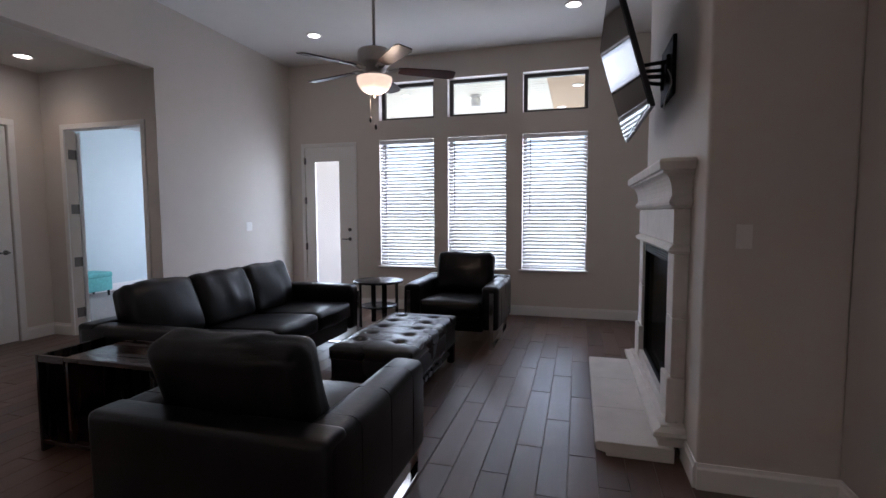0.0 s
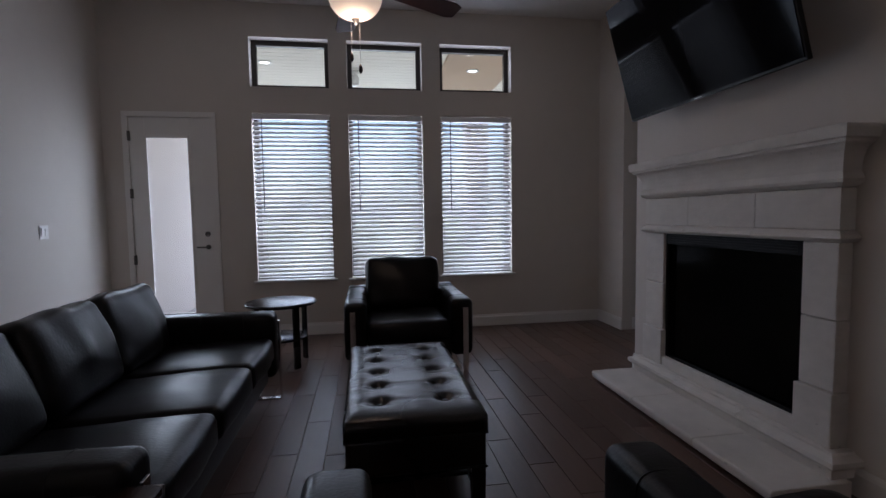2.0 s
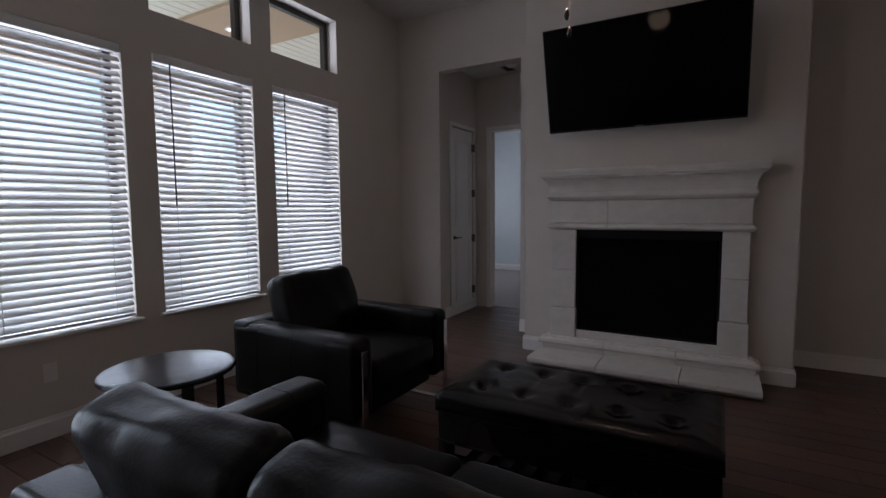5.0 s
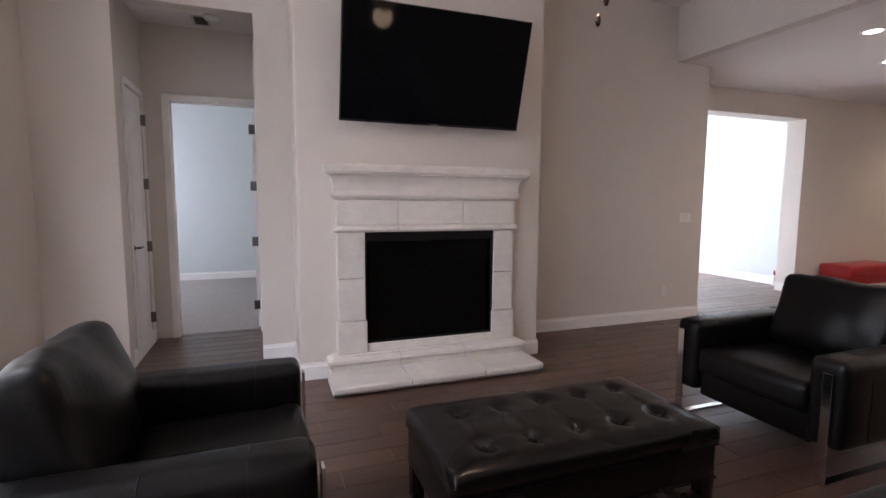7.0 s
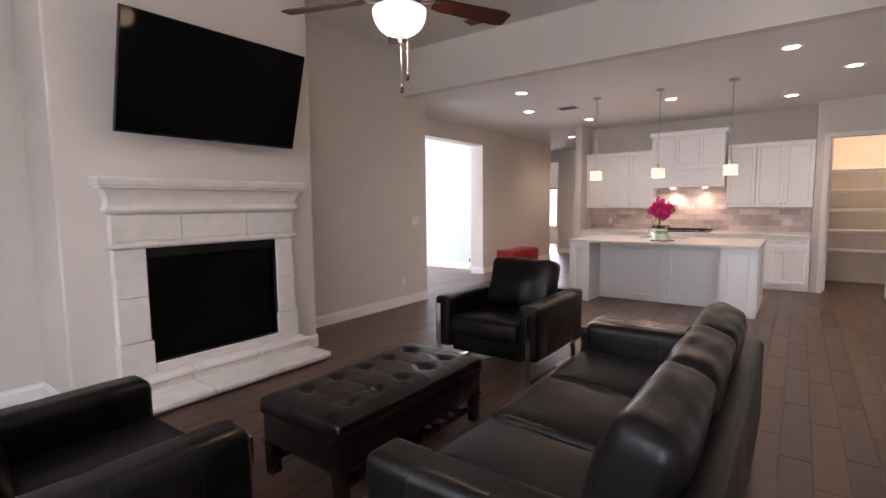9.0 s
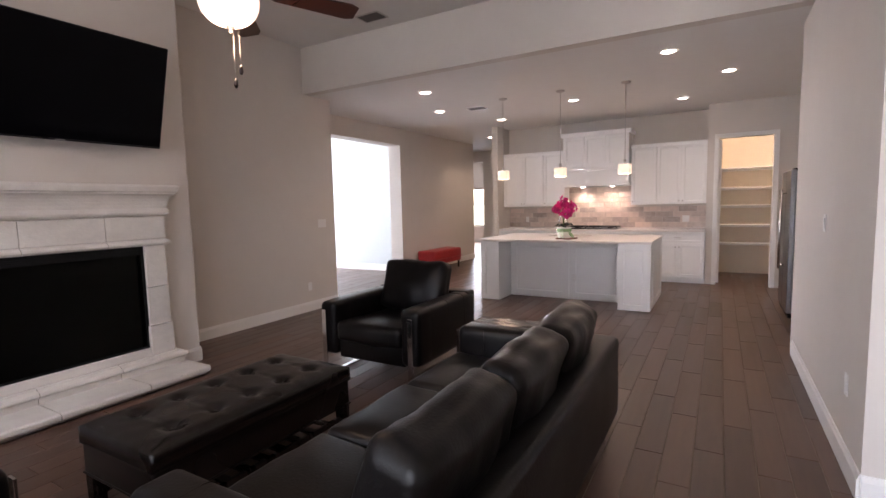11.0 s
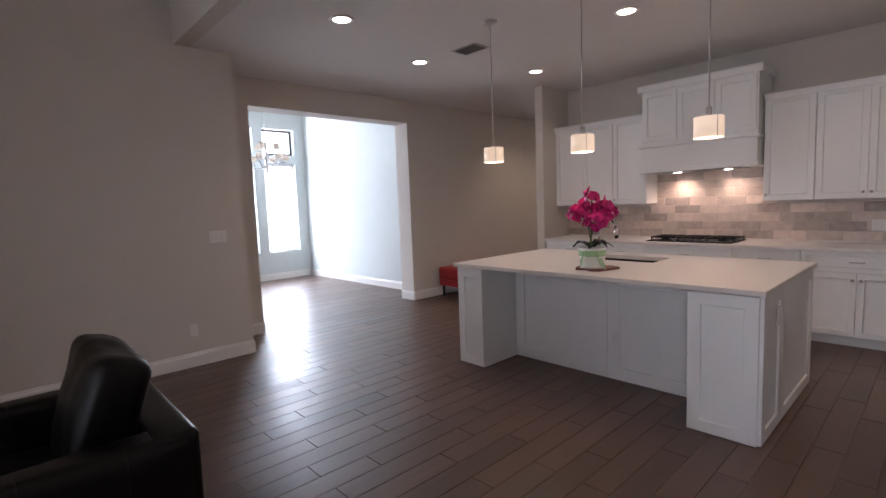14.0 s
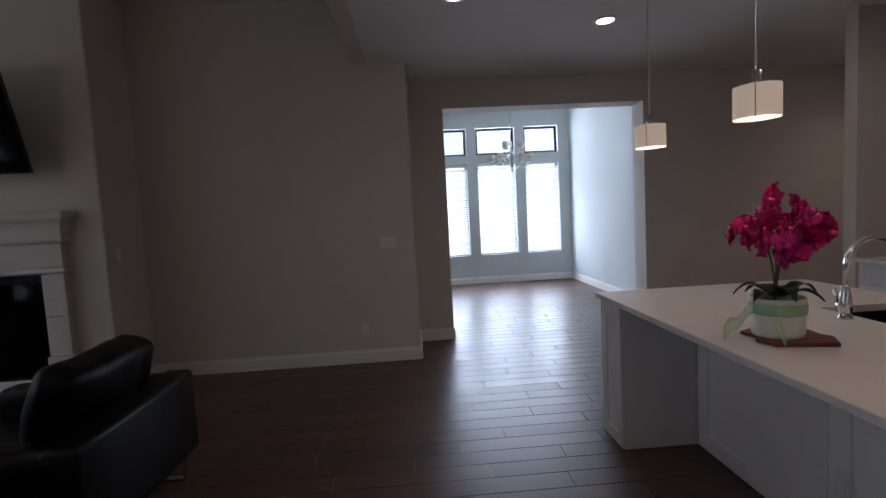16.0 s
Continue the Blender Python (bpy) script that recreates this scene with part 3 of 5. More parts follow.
for _i, (_a, _c) in enumerate([(-9.62, -8.93), (-8.73, -7.95), (-7.75, -6.95)]):
    window("window_%d" % (_i + 7), 'y', _a, _c, 0.58, 2.43, 5.64, 1, 0.045, BRONZE, "tall dining room window with bronze frame")
    window("window_%d" % (_i + 10), 'y', _a, _c, 2.60, 3.13, 5.64, 1, 0.045, BRONZE, "dining room transom window with bronze frame")
    blind('y', _a, _c, 0.59, 2.425, 5.555, "white slat window blind of the dining room", wand=False)
# unseen window added to fill the made-up bedroom opening
window("window_14", 'x', -7.7, -6.1, 0.75, 2.15, 2.27, 1, 0.05, BRONZE, "unseen bedroom window with bronze frame, added for the daylight")
window("window_13", 'x', 3.2, 4.05, 0.60, 2.03, -17.53, -1, 0.05, BRONZE, "study window with white light behind")


def lever(parent, x, y, z, side, axis='x', flip=1):
    """A lever handle on a round rose; side: the way it stands off the leaf."""
    b = turned([(0.026, 0), (0.026, 0.008), (0.02, 0.012), (0.010, 0.014), (0.010, 0.05)], 16)
    merge(b, moved(rbox(0.12, 0.016, 0.018, 0.007, 7), 0.045 * flip, 0, 0.052))
    b.transform(Matrix.Rotation(radians(90), 4, 'X'))
    if axis == 'y':
        b.transform(Matrix.Rotation(radians(-90), 4, 'Z'))
    b.transform(Matrix.Translation((x, y, z)))
    return part("handle", b, DARKNICKEL, parent, "dark nickel lever handle", True)


def panel_leaf(w, h, th=0.04, panels=((0.12, 0.14, 0.62),)):
    """A moulded door leaf: along +x from the hinge, its face to -y, with sunk panels (x margin, z0, z1)."""
    b = box(0, w, -th / 2, th / 2, 0, h, 0.003)
    for mx, z0, z1 in panels:
        for s in (-1, 1):
            y = s * th / 2
            for x0, x1, q0, q1 in ((mx, mx + 0.02, z0, z1), (w - mx - 0.02, w - mx, z0, z1), (mx, w - mx, z0, z0 + 0.02), (mx, w - mx, z1 - 0.02, z1)):
                box(x0, x1, *sorted((y - s * 0.001, y + s * 0.007)), q0, q1, 0.003, bm=b)
            box(mx + 0.05, w - mx - 0.05, *sorted((y - s * 0.001, y + s * 0.005)), z0 + 0.05, z1 - 0.05, 0.004, bm=b)
    return b


def hinges(t, x, y, zs, axis='x'):
    for z in zs:
        b = box(-0.012, 0.012, -0.035, 0.035, -0.05, 0.05, 0.002)
        merge(b, rod((0, -0.035, -0.05), (0, -0.035, 0.05), 0.008, 8))
        b.transform(Matrix.Translation((x, y, z)) @ (Matrix.Rotation(radians(90), 4, 'Z') if axis == 'y' else Matrix.Identity(4)))
        part("hinge", b, DARKNICKEL, t, "brushed nickel butt hinge")


# patio door with a full-height light
_t = thing("door_1", pose(-4.55, 0.024, 0), "white patio door with one tall glass light, closed", "door", kind="structure")
_b = box(0.004, 0.155, -0.022, 0.022, 0.004, 2.397, 0.002)
box(0.595, 0.806, -0.022, 0.022, 0.004, 2.397, 0.002, bm=_b)
box(0.155, 0.595, -0.022, 0.022, 0.004, 0.30, 0.002, bm=_b)
box(0.155, 0.595, -0.022, 0.022, 2.19, 2.397, 0.002, bm=_b)
part("leaf", _b, TRIM, _t)
_b = box(0.15, 0.175, -0.03, -0.02, 0.29, 2.20, 0.003)
box(0.575, 0.60, -0.03, -0.02, 0.29, 2.20, 0.003, bm=_b)
box(0.15, 0.60, -0.03, -0.02, 0.28, 0.31, 0.003, bm=_b)
box(0.15, 0.60, -0.03, -0.02, 2.18, 2.21, 0.003, bm=_b)
part("glass_bead", _b, TRIM, _t)
_g = part("pane", box(0.15, 0.60, -0.004, 0.004, 0.29, 2.20), GLASS, _t)
_g.visible_shadow = False
lever(_t, 0.735, -0.022, 1.02, -1, flip=-1)
part("deadbolt", moved(turned([(0.028, 0), (0.028, 0.01), (0.018, 0.018), (0.006, 0.02), (0.006, 0.035)], 16), 0.735, -0.022, 1.16, 90), DARKNICKEL, _t, "dark nickel deadbolt turn", True)
hinges(_t, 0.006, -0.012, (0.25, 0.9, 1.6, 2.2))

# closet door in the small east hall, closed
_t = thing("door_2", pose(1.03, -0.515, 0.01), "white two-panel closet door, closed", "door", kind="structure")
part("leaf", panel_leaf(0.58, 2.36, 0.04, ((0.10, 0.16, 0.95), (0.10, 1.12, 2.22))), TRIM, _t)
lever(_t, 0.07, -0.02, 0.98, -1)
hinges(_t, 0.575, -0.02, (0.25, 0.95, 1.55, 2.15))
# door of the carpeted room, swung back against its wall
_t = thing("door_3", pose(1.885, -1.53, 0.012, 0, 0, 1), "white two-panel bedroom door, standing open", "door", kind="structure")
part("leaf", panel_leaf(0.76, 2.36, 0.04, ((0.12, 0.16, 0.95), (0.12, 1.12, 2.22))), TRIM, _t)
lever(_t, 0.69, -0.02, 0.98, -1, flip=-1)
hinges(_t, -0.01, 0.02, (0.25, 0.95, 1.55, 2.15))
# bedroom door of the west hall, swung right back into the bedroom
_t = thing("door_4", pose(-6.115, -2.275, 0.012, 0, 0, 176), "white two-panel bedroom door, standing open", "door", kind="structure")
part("leaf", panel_leaf(0.98, 2.32, 0.04, ((0.12, 0.16, 0.95), (0.12, 1.12, 2.2))), TRIM, _t)
lever(_t, 0.91, 0.02, 0.98, 1)
for _z in (0.26, 0.85, 1.46, 2.08):
    _b = box(0.0, 0.004, -0.09, -0.012, _z - 0.055, _z + 0.055, 0.001)
    merge(_b, rod((0.006, -0.005, _z - 0.055), (0.006, -0.005, _z + 0.055), 0.008, 8))
    _o = part("hinge", moved(_b, -6.099, -2.325, 0), DARKNICKEL, None, "brushed nickel butt hinge")
    _o.parent = _t
    _o.matrix_parent_inverse = _t.matrix_world.inverted()
_t = thing("door_5", pose(-6.462, -3.585, 0.012, 0, 0, 90), "white two-panel closet door, closed", "door", kind="structure")
part("leaf", panel_leaf(0.77, 2.33, 0.04, ((0.12, 0.16, 0.95), (0.12, 1.12, 2.2))), TRIM, _t)
lever(_t, 0.70, -0.02, 0.98, -1, flip=-1)
# pantry door, folded back inside
_t = thing("door_6", pose(-4.29, -10.60, 0.012, 0, 0, -88), "white pantry door, swung open into the pantry", "door", kind="structure")
part("leaf", panel_leaf(0.72, 2.41, 0.04, ((0.12, 0.16, 0.95), (0.12, 1.12, 2.28))), TRIM, _t)

# ---- patio and ground ----
slab("ground", -400, 400, -400, 400, -0.30, -0.14, GRASS, "mown lawn reaching to the horizon", "ground")
slab("patio_floor", -5.4, 2.6, 0.2, 4.2, -0.14, -0.05, CONCRETE, "grey concrete patio slab", "patio")
wall("wall_patio_west", 'y', -5.0, -4.78, 0.2, 3.95, -0.1, 3.5, material=STUCCO, label="beige stucco wing wall beside the patio")
wall("wall_patio_east", 'y', 1.9, 2.1, 0.2, 3.4, -0.1, 3.5, material=STUCCO, label="beige stucco wall beside the patio")
_b = bmesh.new()
for _k in range(27):
    box(-5.0, 2.1, 0.21 + _k * 0.14, 0.21 + _k * 0.14 + 0.132, 3.44, 3.46, 0.004, 1, bm=_b)
box(-5.1, 2.2, 0.2, 4.1, 3.46, 3.6, bm=_b)
tagged(link("ceiling_patio", _b, SOFFIT), "cream painted board patio ceiling", "ceiling", kind="structure")
slab("patio_soffit", -1.0, 0.015, 0.2, 3.5, 3.40, 3.44, TANSTUCCO, "tan stucco band across the patio ceiling", "soffit")
_t = thing("patio_beam", pose(0, 0, 0), "stained beam and stucco column at the patio edge", "beam", kind="structure")
part("beam", box(-5.0, 2.1, 3.5, 3.75, 3.12, 3.44, 0.01), BEAMW, _t, "brown stained timber beam")
part("column", box(-0.22, 0.20, 3.42, 3.84, -0.05, 3.12, 0.015), STUCCO, _t, "square beige stucco column")
for _x, _y in ((-3.43, 1.45), (-0.55, 1.40), (-0.85, 2.94)):
    _t = thing("patio_downlight", pose(_x, _y, 3.44 if _x < -2 else 3.40), "small round recessed patio ceiling light, lit", "downlight", "patio lights")
    part("trim_ring", turned([(0.09, 0), (0.09, -0.008), (0.065, -0.012), (0.062, 0)], 20), PLASTIC, _t, "", True)
    part("lens", turned([(0.062, -0.001), (0.058, -0.006)], 20), CANLIGHT_OUT, _t, "glowing lens")
_t = thing("patio_lantern", pose(-2.26, 1.78, 3.44), "small white flush patio ceiling lantern", "light")
part("canopy", turned([(0.10, 0), (0.10, -0.02), (0.05, -0.05)], 20), PLASTIC, _t, "", True)
part("shade", turned([(0.06, -0.05), (0.085, -0.07), (0.085, -0.18), (0.06, -0.20)], 16), PLASTIC, _t, "white glass shade", True)

# ---- fireplace ----


def stacked(y0, y1, back, prof, f0=1, f1=1):
    """A moulding that returns at the ends where f0 and f1 are 1: (out, height) pairs; out is how far it stands off the stone face at x = 0."""
    b = bmesh.new()
    rings = []
    for d, h in prof:
        rings.append([b.verts.new(v) for v in ((back, y0 - d * f0, h), (-d, y0 - d * f0, h), (-d, y1 + d * f1, h), (back, y1 + d * f1, h))])
    for a, c in zip(rings, rings[1:]):
        for i in range(4):
            b.faces.new((a[i], a[(i + 1) % 4], c[(i + 1) % 4], c[i]))
    b.faces.new(rings[0][::-1])
    b.faces.new(rings[-1])
    return b


fire = thing("fireplace", pose(0, 0, 0), "cream cast stone fireplace surround with dark firebox", "fireplace")
Y0, Y1 = -3.66, -2.14
for _a, _c in ((-3.75, -3.23), (-3.225, -2.625), (-2.62, -2.05)):
    _b = bmesh.new()
    _pr = [(-0.02, 0.0), (0.34, 0.0), (0.34, 0.025), (0.39, 0.03), (0.40, 0.045), (0.40, 0.075), (0.388, 0.085), (-0.02, 0.085)]
    _b = profile_bar([(d, h) for d, h in _pr], _c - _a)
    _b.transform(Matrix.Translation((0, _c, 0)) @ Matrix.Rotation(radians(-90), 4, 'Z'))
    bmesh.ops.bevel(_b, geom=_b.edges[:], offset=0.004, segments=1, affect='EDGES')
    part("hearth_stone", _b, STONE, fire)
LENGTHS = ((Y0, -3.1825, 1, 0), (-3.1775, -2.6225, 0, 0), (-2.6175, Y1, 0, 1))
for _a, _c, _f0, _f1 in LENGTHS:
    part("plinth_stone", stacked(_a, _c, 0.078, [(0.06, 0.085), (0.06, 0.13), (0.085, 0.14), (0.095, 0.155), (0.09, 0.175), (0.05, 0.19), (0.045, 0.20)], _f0, _f1), STONE, fire, "stone base moulding")
for _y0, _y1 in ((Y0, -3.475), (-2.354, Y1)):
    for _z0, _z1, _d in ((0.20, 0.46, 0.02), (0.464, 0.80, 0.0), (0.804, 1.165, 0.0)):
        part("jamb_stone", box(-0.0 - _d, 0.078, _y0 - _d * 0.5, _y1 + _d * 0.5, _z0, _z1, 0.006), STONE, fire)
part("sill_stone", box(-0.012, 0.078, -3.464, -2.366, 0.20, 0.268, 0.006), STONE, fire)
for _a, _c, _f0, _f1 in LENGTHS:
    part("lower_moulding", stacked(_a, _c, 0.078, [(0.0, 1.165), (0.02, 1.17), (0.035, 1.185), (0.03, 1.20), (0.01, 1.215), (0.0, 1.22)], _f0, _f1), STONE, fire)
    _b = stacked(_a, _c, 0.078, [(0.0, 1.222), (0.006, 1.228), (0.006, 1.412), (0.0, 1.418)], _f0 * 0.7, _f1 * 0.7)
    part("frieze_stone", _b, STONE, fire)
part("joint_bed", box(0.012, 0.078, Y0 + 0.02, Y1 - 0.02, 0.09, 0.20), STONE, fire)
part("joint_bed", box(0.012, 0.078, Y0 + 0.02, Y1 - 0.02, 1.166, 1.418), STONE, fire)
part("neck_moulding", stacked(Y0, Y1, 0.078, [(0.0, 1.42), (0.012, 1.425), (0.035, 1.44), (0.04, 1.455), (0.03, 1.475), (0.022, 1.49)]), STONE, fire)
_cr = [(0.022 + 0.056 * (1 - math.cos(k / 6 * math.pi / 2)), 1.49 + 0.12 * math.sin(k / 6 * math.pi / 2)) for k in range(7)]
part("crown_moulding", stacked(Y0, Y1, 0.078, _cr + [(0.08, 1.614), (0.08, 1.625)]), STONE, fire)
part("mantel_shelf", stacked(Y0, Y1, 0.078, [(0.08, 1.625), (0.096, 1.63), (0.102, 1.67), (0.098, 1.684), (0.085, 1.69)]), STONE, fire)
_b = box(0.02, 0.05, -3.475, -3.455, 0.265, 1.165, 0.002)
box(0.02, 0.05, -2.374, -2.354, 0.265, 1.165, 0.002, bm=_b)
box(0.02, 0.05, -3.455, -2.374, 1.09, 1.165, 0.002, bm=_b)
box(0.02, 0.05, -3.455, -2.374, 0.265, 0.285, 0.002, bm=_b)
part("firebox_frame", _b, BLACK, fire, "black metal firebox frame")
for _k in range(4):
    part("louvre", box(0.012, 0.022, -3.43, -2.40, 1.10 + _k * 0.015, 1.108 + _k * 0.015, 0.001), BLACK, fire)
_g = part("fire_glass", box(0.034, 0.04, -3.455, -2.374, 0.285, 1.09), FIREPANE, fire, "dark glass front")
part("firebox", merge(merge(merge(box(0.36, 0.37, -3.45, -2.38, 0.27, 1.12), box(0.045, 0.36, -3.45, -3.44, 0.27, 1.12)), box(0.045, 0.36, -2.39, -2.38, 0.27, 1.12)), merge(box(0.045, 0.36, -3.44, -2.39, 0.27, 0.28), box(0.045, 0.36, -3.44, -2.39, 1.11, 1.12))), BLACK, fire, "black sheet metal firebox")
for _k, (_y, _z, _r) in enumerate(((-2.95, 0.36, 8), (-2.88, 0.44, -14), (-3.05, 0.50, 24))):
    _b = swept([(0.18 + 0.02 * math.sin(j), _y - 0.26 + 0.075 * j, _z + 0.01 * math.sin(j * 2.1) + (j - 3.5) * 0.075 * math.tan(radians(_r))) for j in range(8)], 0.045 - 0.006 * _k, 10)
    part("ceramic_log", _b, LOG, fire, "charred grey ceramic log", True)

# ---- television ----
tv = thing("television", pose(-0.14, -2.875, 1.99, 0, -15.9, 0), "large black flat television tilted down on a wall mount", "television")
part("housing", moved(rbox(0.03, 1.45, 0.82, 0.006, 7), 0.02, 0, 0.41), BLACKPL, tv)
part("back_cover", moved(rbox(0.035, 0.95, 0.48, 0.012, 7), 0.05, 0, 0.36), BLACKPL, tv)
part("screen", box(0.0, 0.006, -0.715, 0.715, 0.018, 0.812), SCREEN, tv, "glossy black screen")
part("brand_bar", box(0.001, 0.006, -0.03, 0.03, 0.005, 0.011), NICKEL, tv, "small grey maker's mark")
part("mount_plate", moved(box(-0.01, 0.01, -0.3, 0.3, -0.12, 0.12, 0.004), 0.080, 0, 0.40), BLACK, tv, "black steel mount plate")
for _s in (-0.2, 0.2):
    part("mount_rail", moved(box(-0.014, 0.014, -0.02, 0.02, -0.24, 0.24, 0.003), 0.102, _s, 0.38), BLACK, tv)
mount = thing("wall_mount", pose(0.08, -2.875, 2.36), "black articulated steel television wall mount", "bracket")
part("wall_plate", box(-0.025, 0.0, -0.22, 0.22, -0.19, 0.19, 0.004), BLACK, mount)
for _s in (-0.11, 0.11):
    part("arm", merge(rod((-0.02, _s, 0.05), (-0.255, _s * 0.5, 0.04), 0.014, 8), rod((-0.02, _s, -0.05), (-0.235, _s * 0.5, -0.03), 0.014, 8)), BLACK, mount, "", True)
    part("knuckle", rod((-0.03, _s, -0.09), (-0.03, _s, 0.09), 0.016, 10), BLACK, mount, "", True)
part("cable", swept([(-0.06 + 0.02 * math.sin(k), -0.3 + 0.02 * math.cos(k * 1.3), -0.05 - 0.05 * k) for k in range(6)], 0.004, 6), PLASTIC, mount, "short white cable", True)


# ---- leather seating ----


def leg_loop(parent, x, y0, y1, top):
    """A flat chrome bar bent to a loop along one side: front post, runner on the floor, rear post."""
    w, t = 0.045, 0.012
    b = box(x - w / 2, x + w / 2, y1 - t, y1, 0.0, top, 0.002)
    box(x - w / 2, x + w / 2, y0, y1 - t, 0.0, t, 0.002, bm=b)
    box(x - w / 2, x + w / 2, y0, y0 + t, t, 0.22, 0.002, bm=b)
    part("chrome_leg", b, CHROME, parent, "flat polished chrome bar")


def seat_unit(name, m, width, seats, label, category, group=""):
    """A boxy leather seat: faces +y, centred on x; padded arms, loose seat and back cushions, chrome loops."""
    D, AW = 1.02, 0.178
    t = thing(name, m, label, category, group)
    inner = width - 2 * AW
    part("base", moved(rbox(inner + 0.02, D - 0.12, 0.20, 0.02, 7), 0, 0.0, 0.255), LEATHER, t, "", True)
    for s in (-1, 1):
        x = s * (width / 2 - AW / 2)
        a = part("arm", moved(rbox(AW, D - 0.02, 0.46, 0.045, 13, (0.005, 0, 0.006), 0.004, s), x, 0, 0.415), LEATHER, t, "", True)
        for yy in (-0.27, 0.02, 0.30):
            e = AW / 2 - 0.045
            ring = [(x + s * (e + 0.047), yy, 0.22), (x + s * (e + 0.049), yy, 0.50)]
            ring += [(x + s * (e + 0.047 * math.cos(q)), yy, 0.602 + 0.047 * math.sin(q)) for q in [k * math.pi / 8 for k in range(5)]]
            ring += [(x - s * (e + 0.047 * math.sin(q)), yy, 0.602 + 0.047 * math.cos(q)) for q in [k * math.pi / 8 for k in range(5)]] + [(x - s * (e + 0.048), yy, 0.48)]
            part("arm_seam", swept(ring, 0.0020, 6), LEATHER, a, "stitched seam over the arm", True)
        leg_loop(t, x + s * 0.02, -D / 2 + 0.06, D / 2 + 0.012, 0.58)
    part("back_frame", moved(rbox(width - 0.012, 0.16, 0.48, 0.03, 11, (0, 0.008, 0), 0.003, 2), 0, -D / 2 + 0.075, 0.415), LEATHER, t, "low leather back panel", True)
    cw = inner / seats
    for i in range(seats):
        x = -inner / 2 + cw * (i + 0.5)
        part("seat_cushion", moved(rbox(cw - 0.008, 0.72, 0.17, 0.045, 13, (0, 0.015, 0.018), 0.010, i * 3.1), x, 0.14, 0.385, 2), LEATHER, t, "", True)
        c = rbox(cw - 0.012, 0.19, 0.46, 0.055, 17, (0.004, 0.034, 0.012), 0.018, 7 + i * 5.7)
        part("back_cushion", moved(c, x, -0.30 if seats > 1 else -0.265, 0.66 if seats > 1 else 0.695, 17), LEATHER, t, "puffed loose back cushion with creases", True)
    return t


armchair = seat_unit("armchair", pose(-1.80, -1.27, 0, 0, 0, 180), 1.03, 1, "black leather armchair with chrome legs, before the windows", "armchair", "leather armchairs")
_c = copy_thing(armchair, pose(-1.79, -4.73, 0, 0, 0, 0))
_c["label"] = "black leather armchair with chrome legs, beside the end table"
seat_unit("sofa", pose(-3.285, -3.01, 0, 0, 0, -90), 2.28, 3, "three-seat black leather sofa with chrome legs", "sofa")

# ---- tufted ottoman ----
ott = thing("ottoman", pose(-1.927, -2.868, 0), "dark brown tufted leather storage ottoman with open shelf", "ottoman")
OW, OL = 0.635, 1.26
_b = bmesh.new()
NX, NY = 43, 75
_tx = [(-0.155, 0.155)[i] for i in range(2)]
_ty = [-0.44 + 0.22 * k for k in range(5)]
_grid = []
for _j in range(NY):
    _row = []
    for _i in range(NX):
        x, y = (_i / (NX - 1) - 0.5) * OW, (_j / (NY - 1) - 0.5) * OL
        ex, ey = 1 - (2 * abs(x) / OW) ** 10, 1 - (2 * abs(y) / OL) ** 14
        z = 0.428 + 0.028 * min(ex, ey)
        dip = 0.0
        for ty in _ty:
            for tx in _tx:
                r2 = ((x - tx) / 0.042) ** 2 + ((y - ty) / 0.036) ** 2
                dip += 0.034 * math.exp(-r2)
            cx = max(0.0, 1 - max(0.0, abs(x) - 0.155) / 0.19)
            dip += 0.005 * cx * math.exp(-((y - ty) / 0.012) ** 2)
        z -= dip
        z += 0.002 * noise.noise(Vector((x * 14, y * 14, 1)))
        _row.append(_b.verts.new((x, y, z)))
    _grid.append(_row)
for _j in range(NY - 1):
    for _i in range(NX - 1):
        _b.faces.new((_grid[_j][_i], _grid[_j][_i + 1], _grid[_j + 1][_i + 1], _grid[_j + 1][_i]))
_low = []
_rim = [_grid[0][i] for i in range(NX)] + [_grid[j][NX - 1] for j in range(1, NY)] + [_grid[NY - 1][i] for i in range(NX - 2, -1, -1)] + [_grid[j][0] for j in range(NY - 2, 0, -1)]
_low = [_b.verts.new((v.co.x * 1.004, v.co.y * 1.003, 0.345)) for v in _rim]
for _i in range(len(_rim)):
    _k = (_i + 1) % len(_rim)
    _b.faces.new((_rim[_i], _rim[_k], _low[_k], _low[_i]))
_b.faces.new(_low[::-1])
_lid = part("tufted_lid", _b, LEATHER_OTT, ott, "button-tufted leather lid", True)
for _ty1 in _ty:
    for _tx1 in _tx:
        part("button", moved(rbox(0.026, 0.026, 0.014, 0.006, 7), _tx1, _ty1, 0.431), LEATHER_OTT, _lid, "", True)
part("box", moved(rbox(OW - 0.012, OL - 0.012, 0.16, 0.012, 7), 0, 0, 0.267), LEATHER_OTT, ott, "leather sides", True)
part("piping", merge(box(-OW / 2 - 0.003, OW / 2 + 0.003, -OL / 2 - 0.003, OL / 2 + 0.003, 0.343, 0.351, 0.003), box(-OW / 2, OW / 2, -OL / 2, OL / 2, 0.186, 0.196, 0.003)), LEATHER_OTT, ott)
for _x in (-1, 1):
    for _y in (-1, 1):
        _b = bmesh.new()
        bmesh.ops.create_cone(_b, cap_ends=True, segments=4, radius1=0.040, radius2=0.045, depth=0.20)
        _b.transform(Matrix.Rotation(radians(45), 4, 'Z'))
        part("leg", moved(_b, _x * (OW / 2 - 0.04), _y * (OL / 2 - 0.04), 0.10), DARKWOOD, ott, "tapered espresso wood leg")
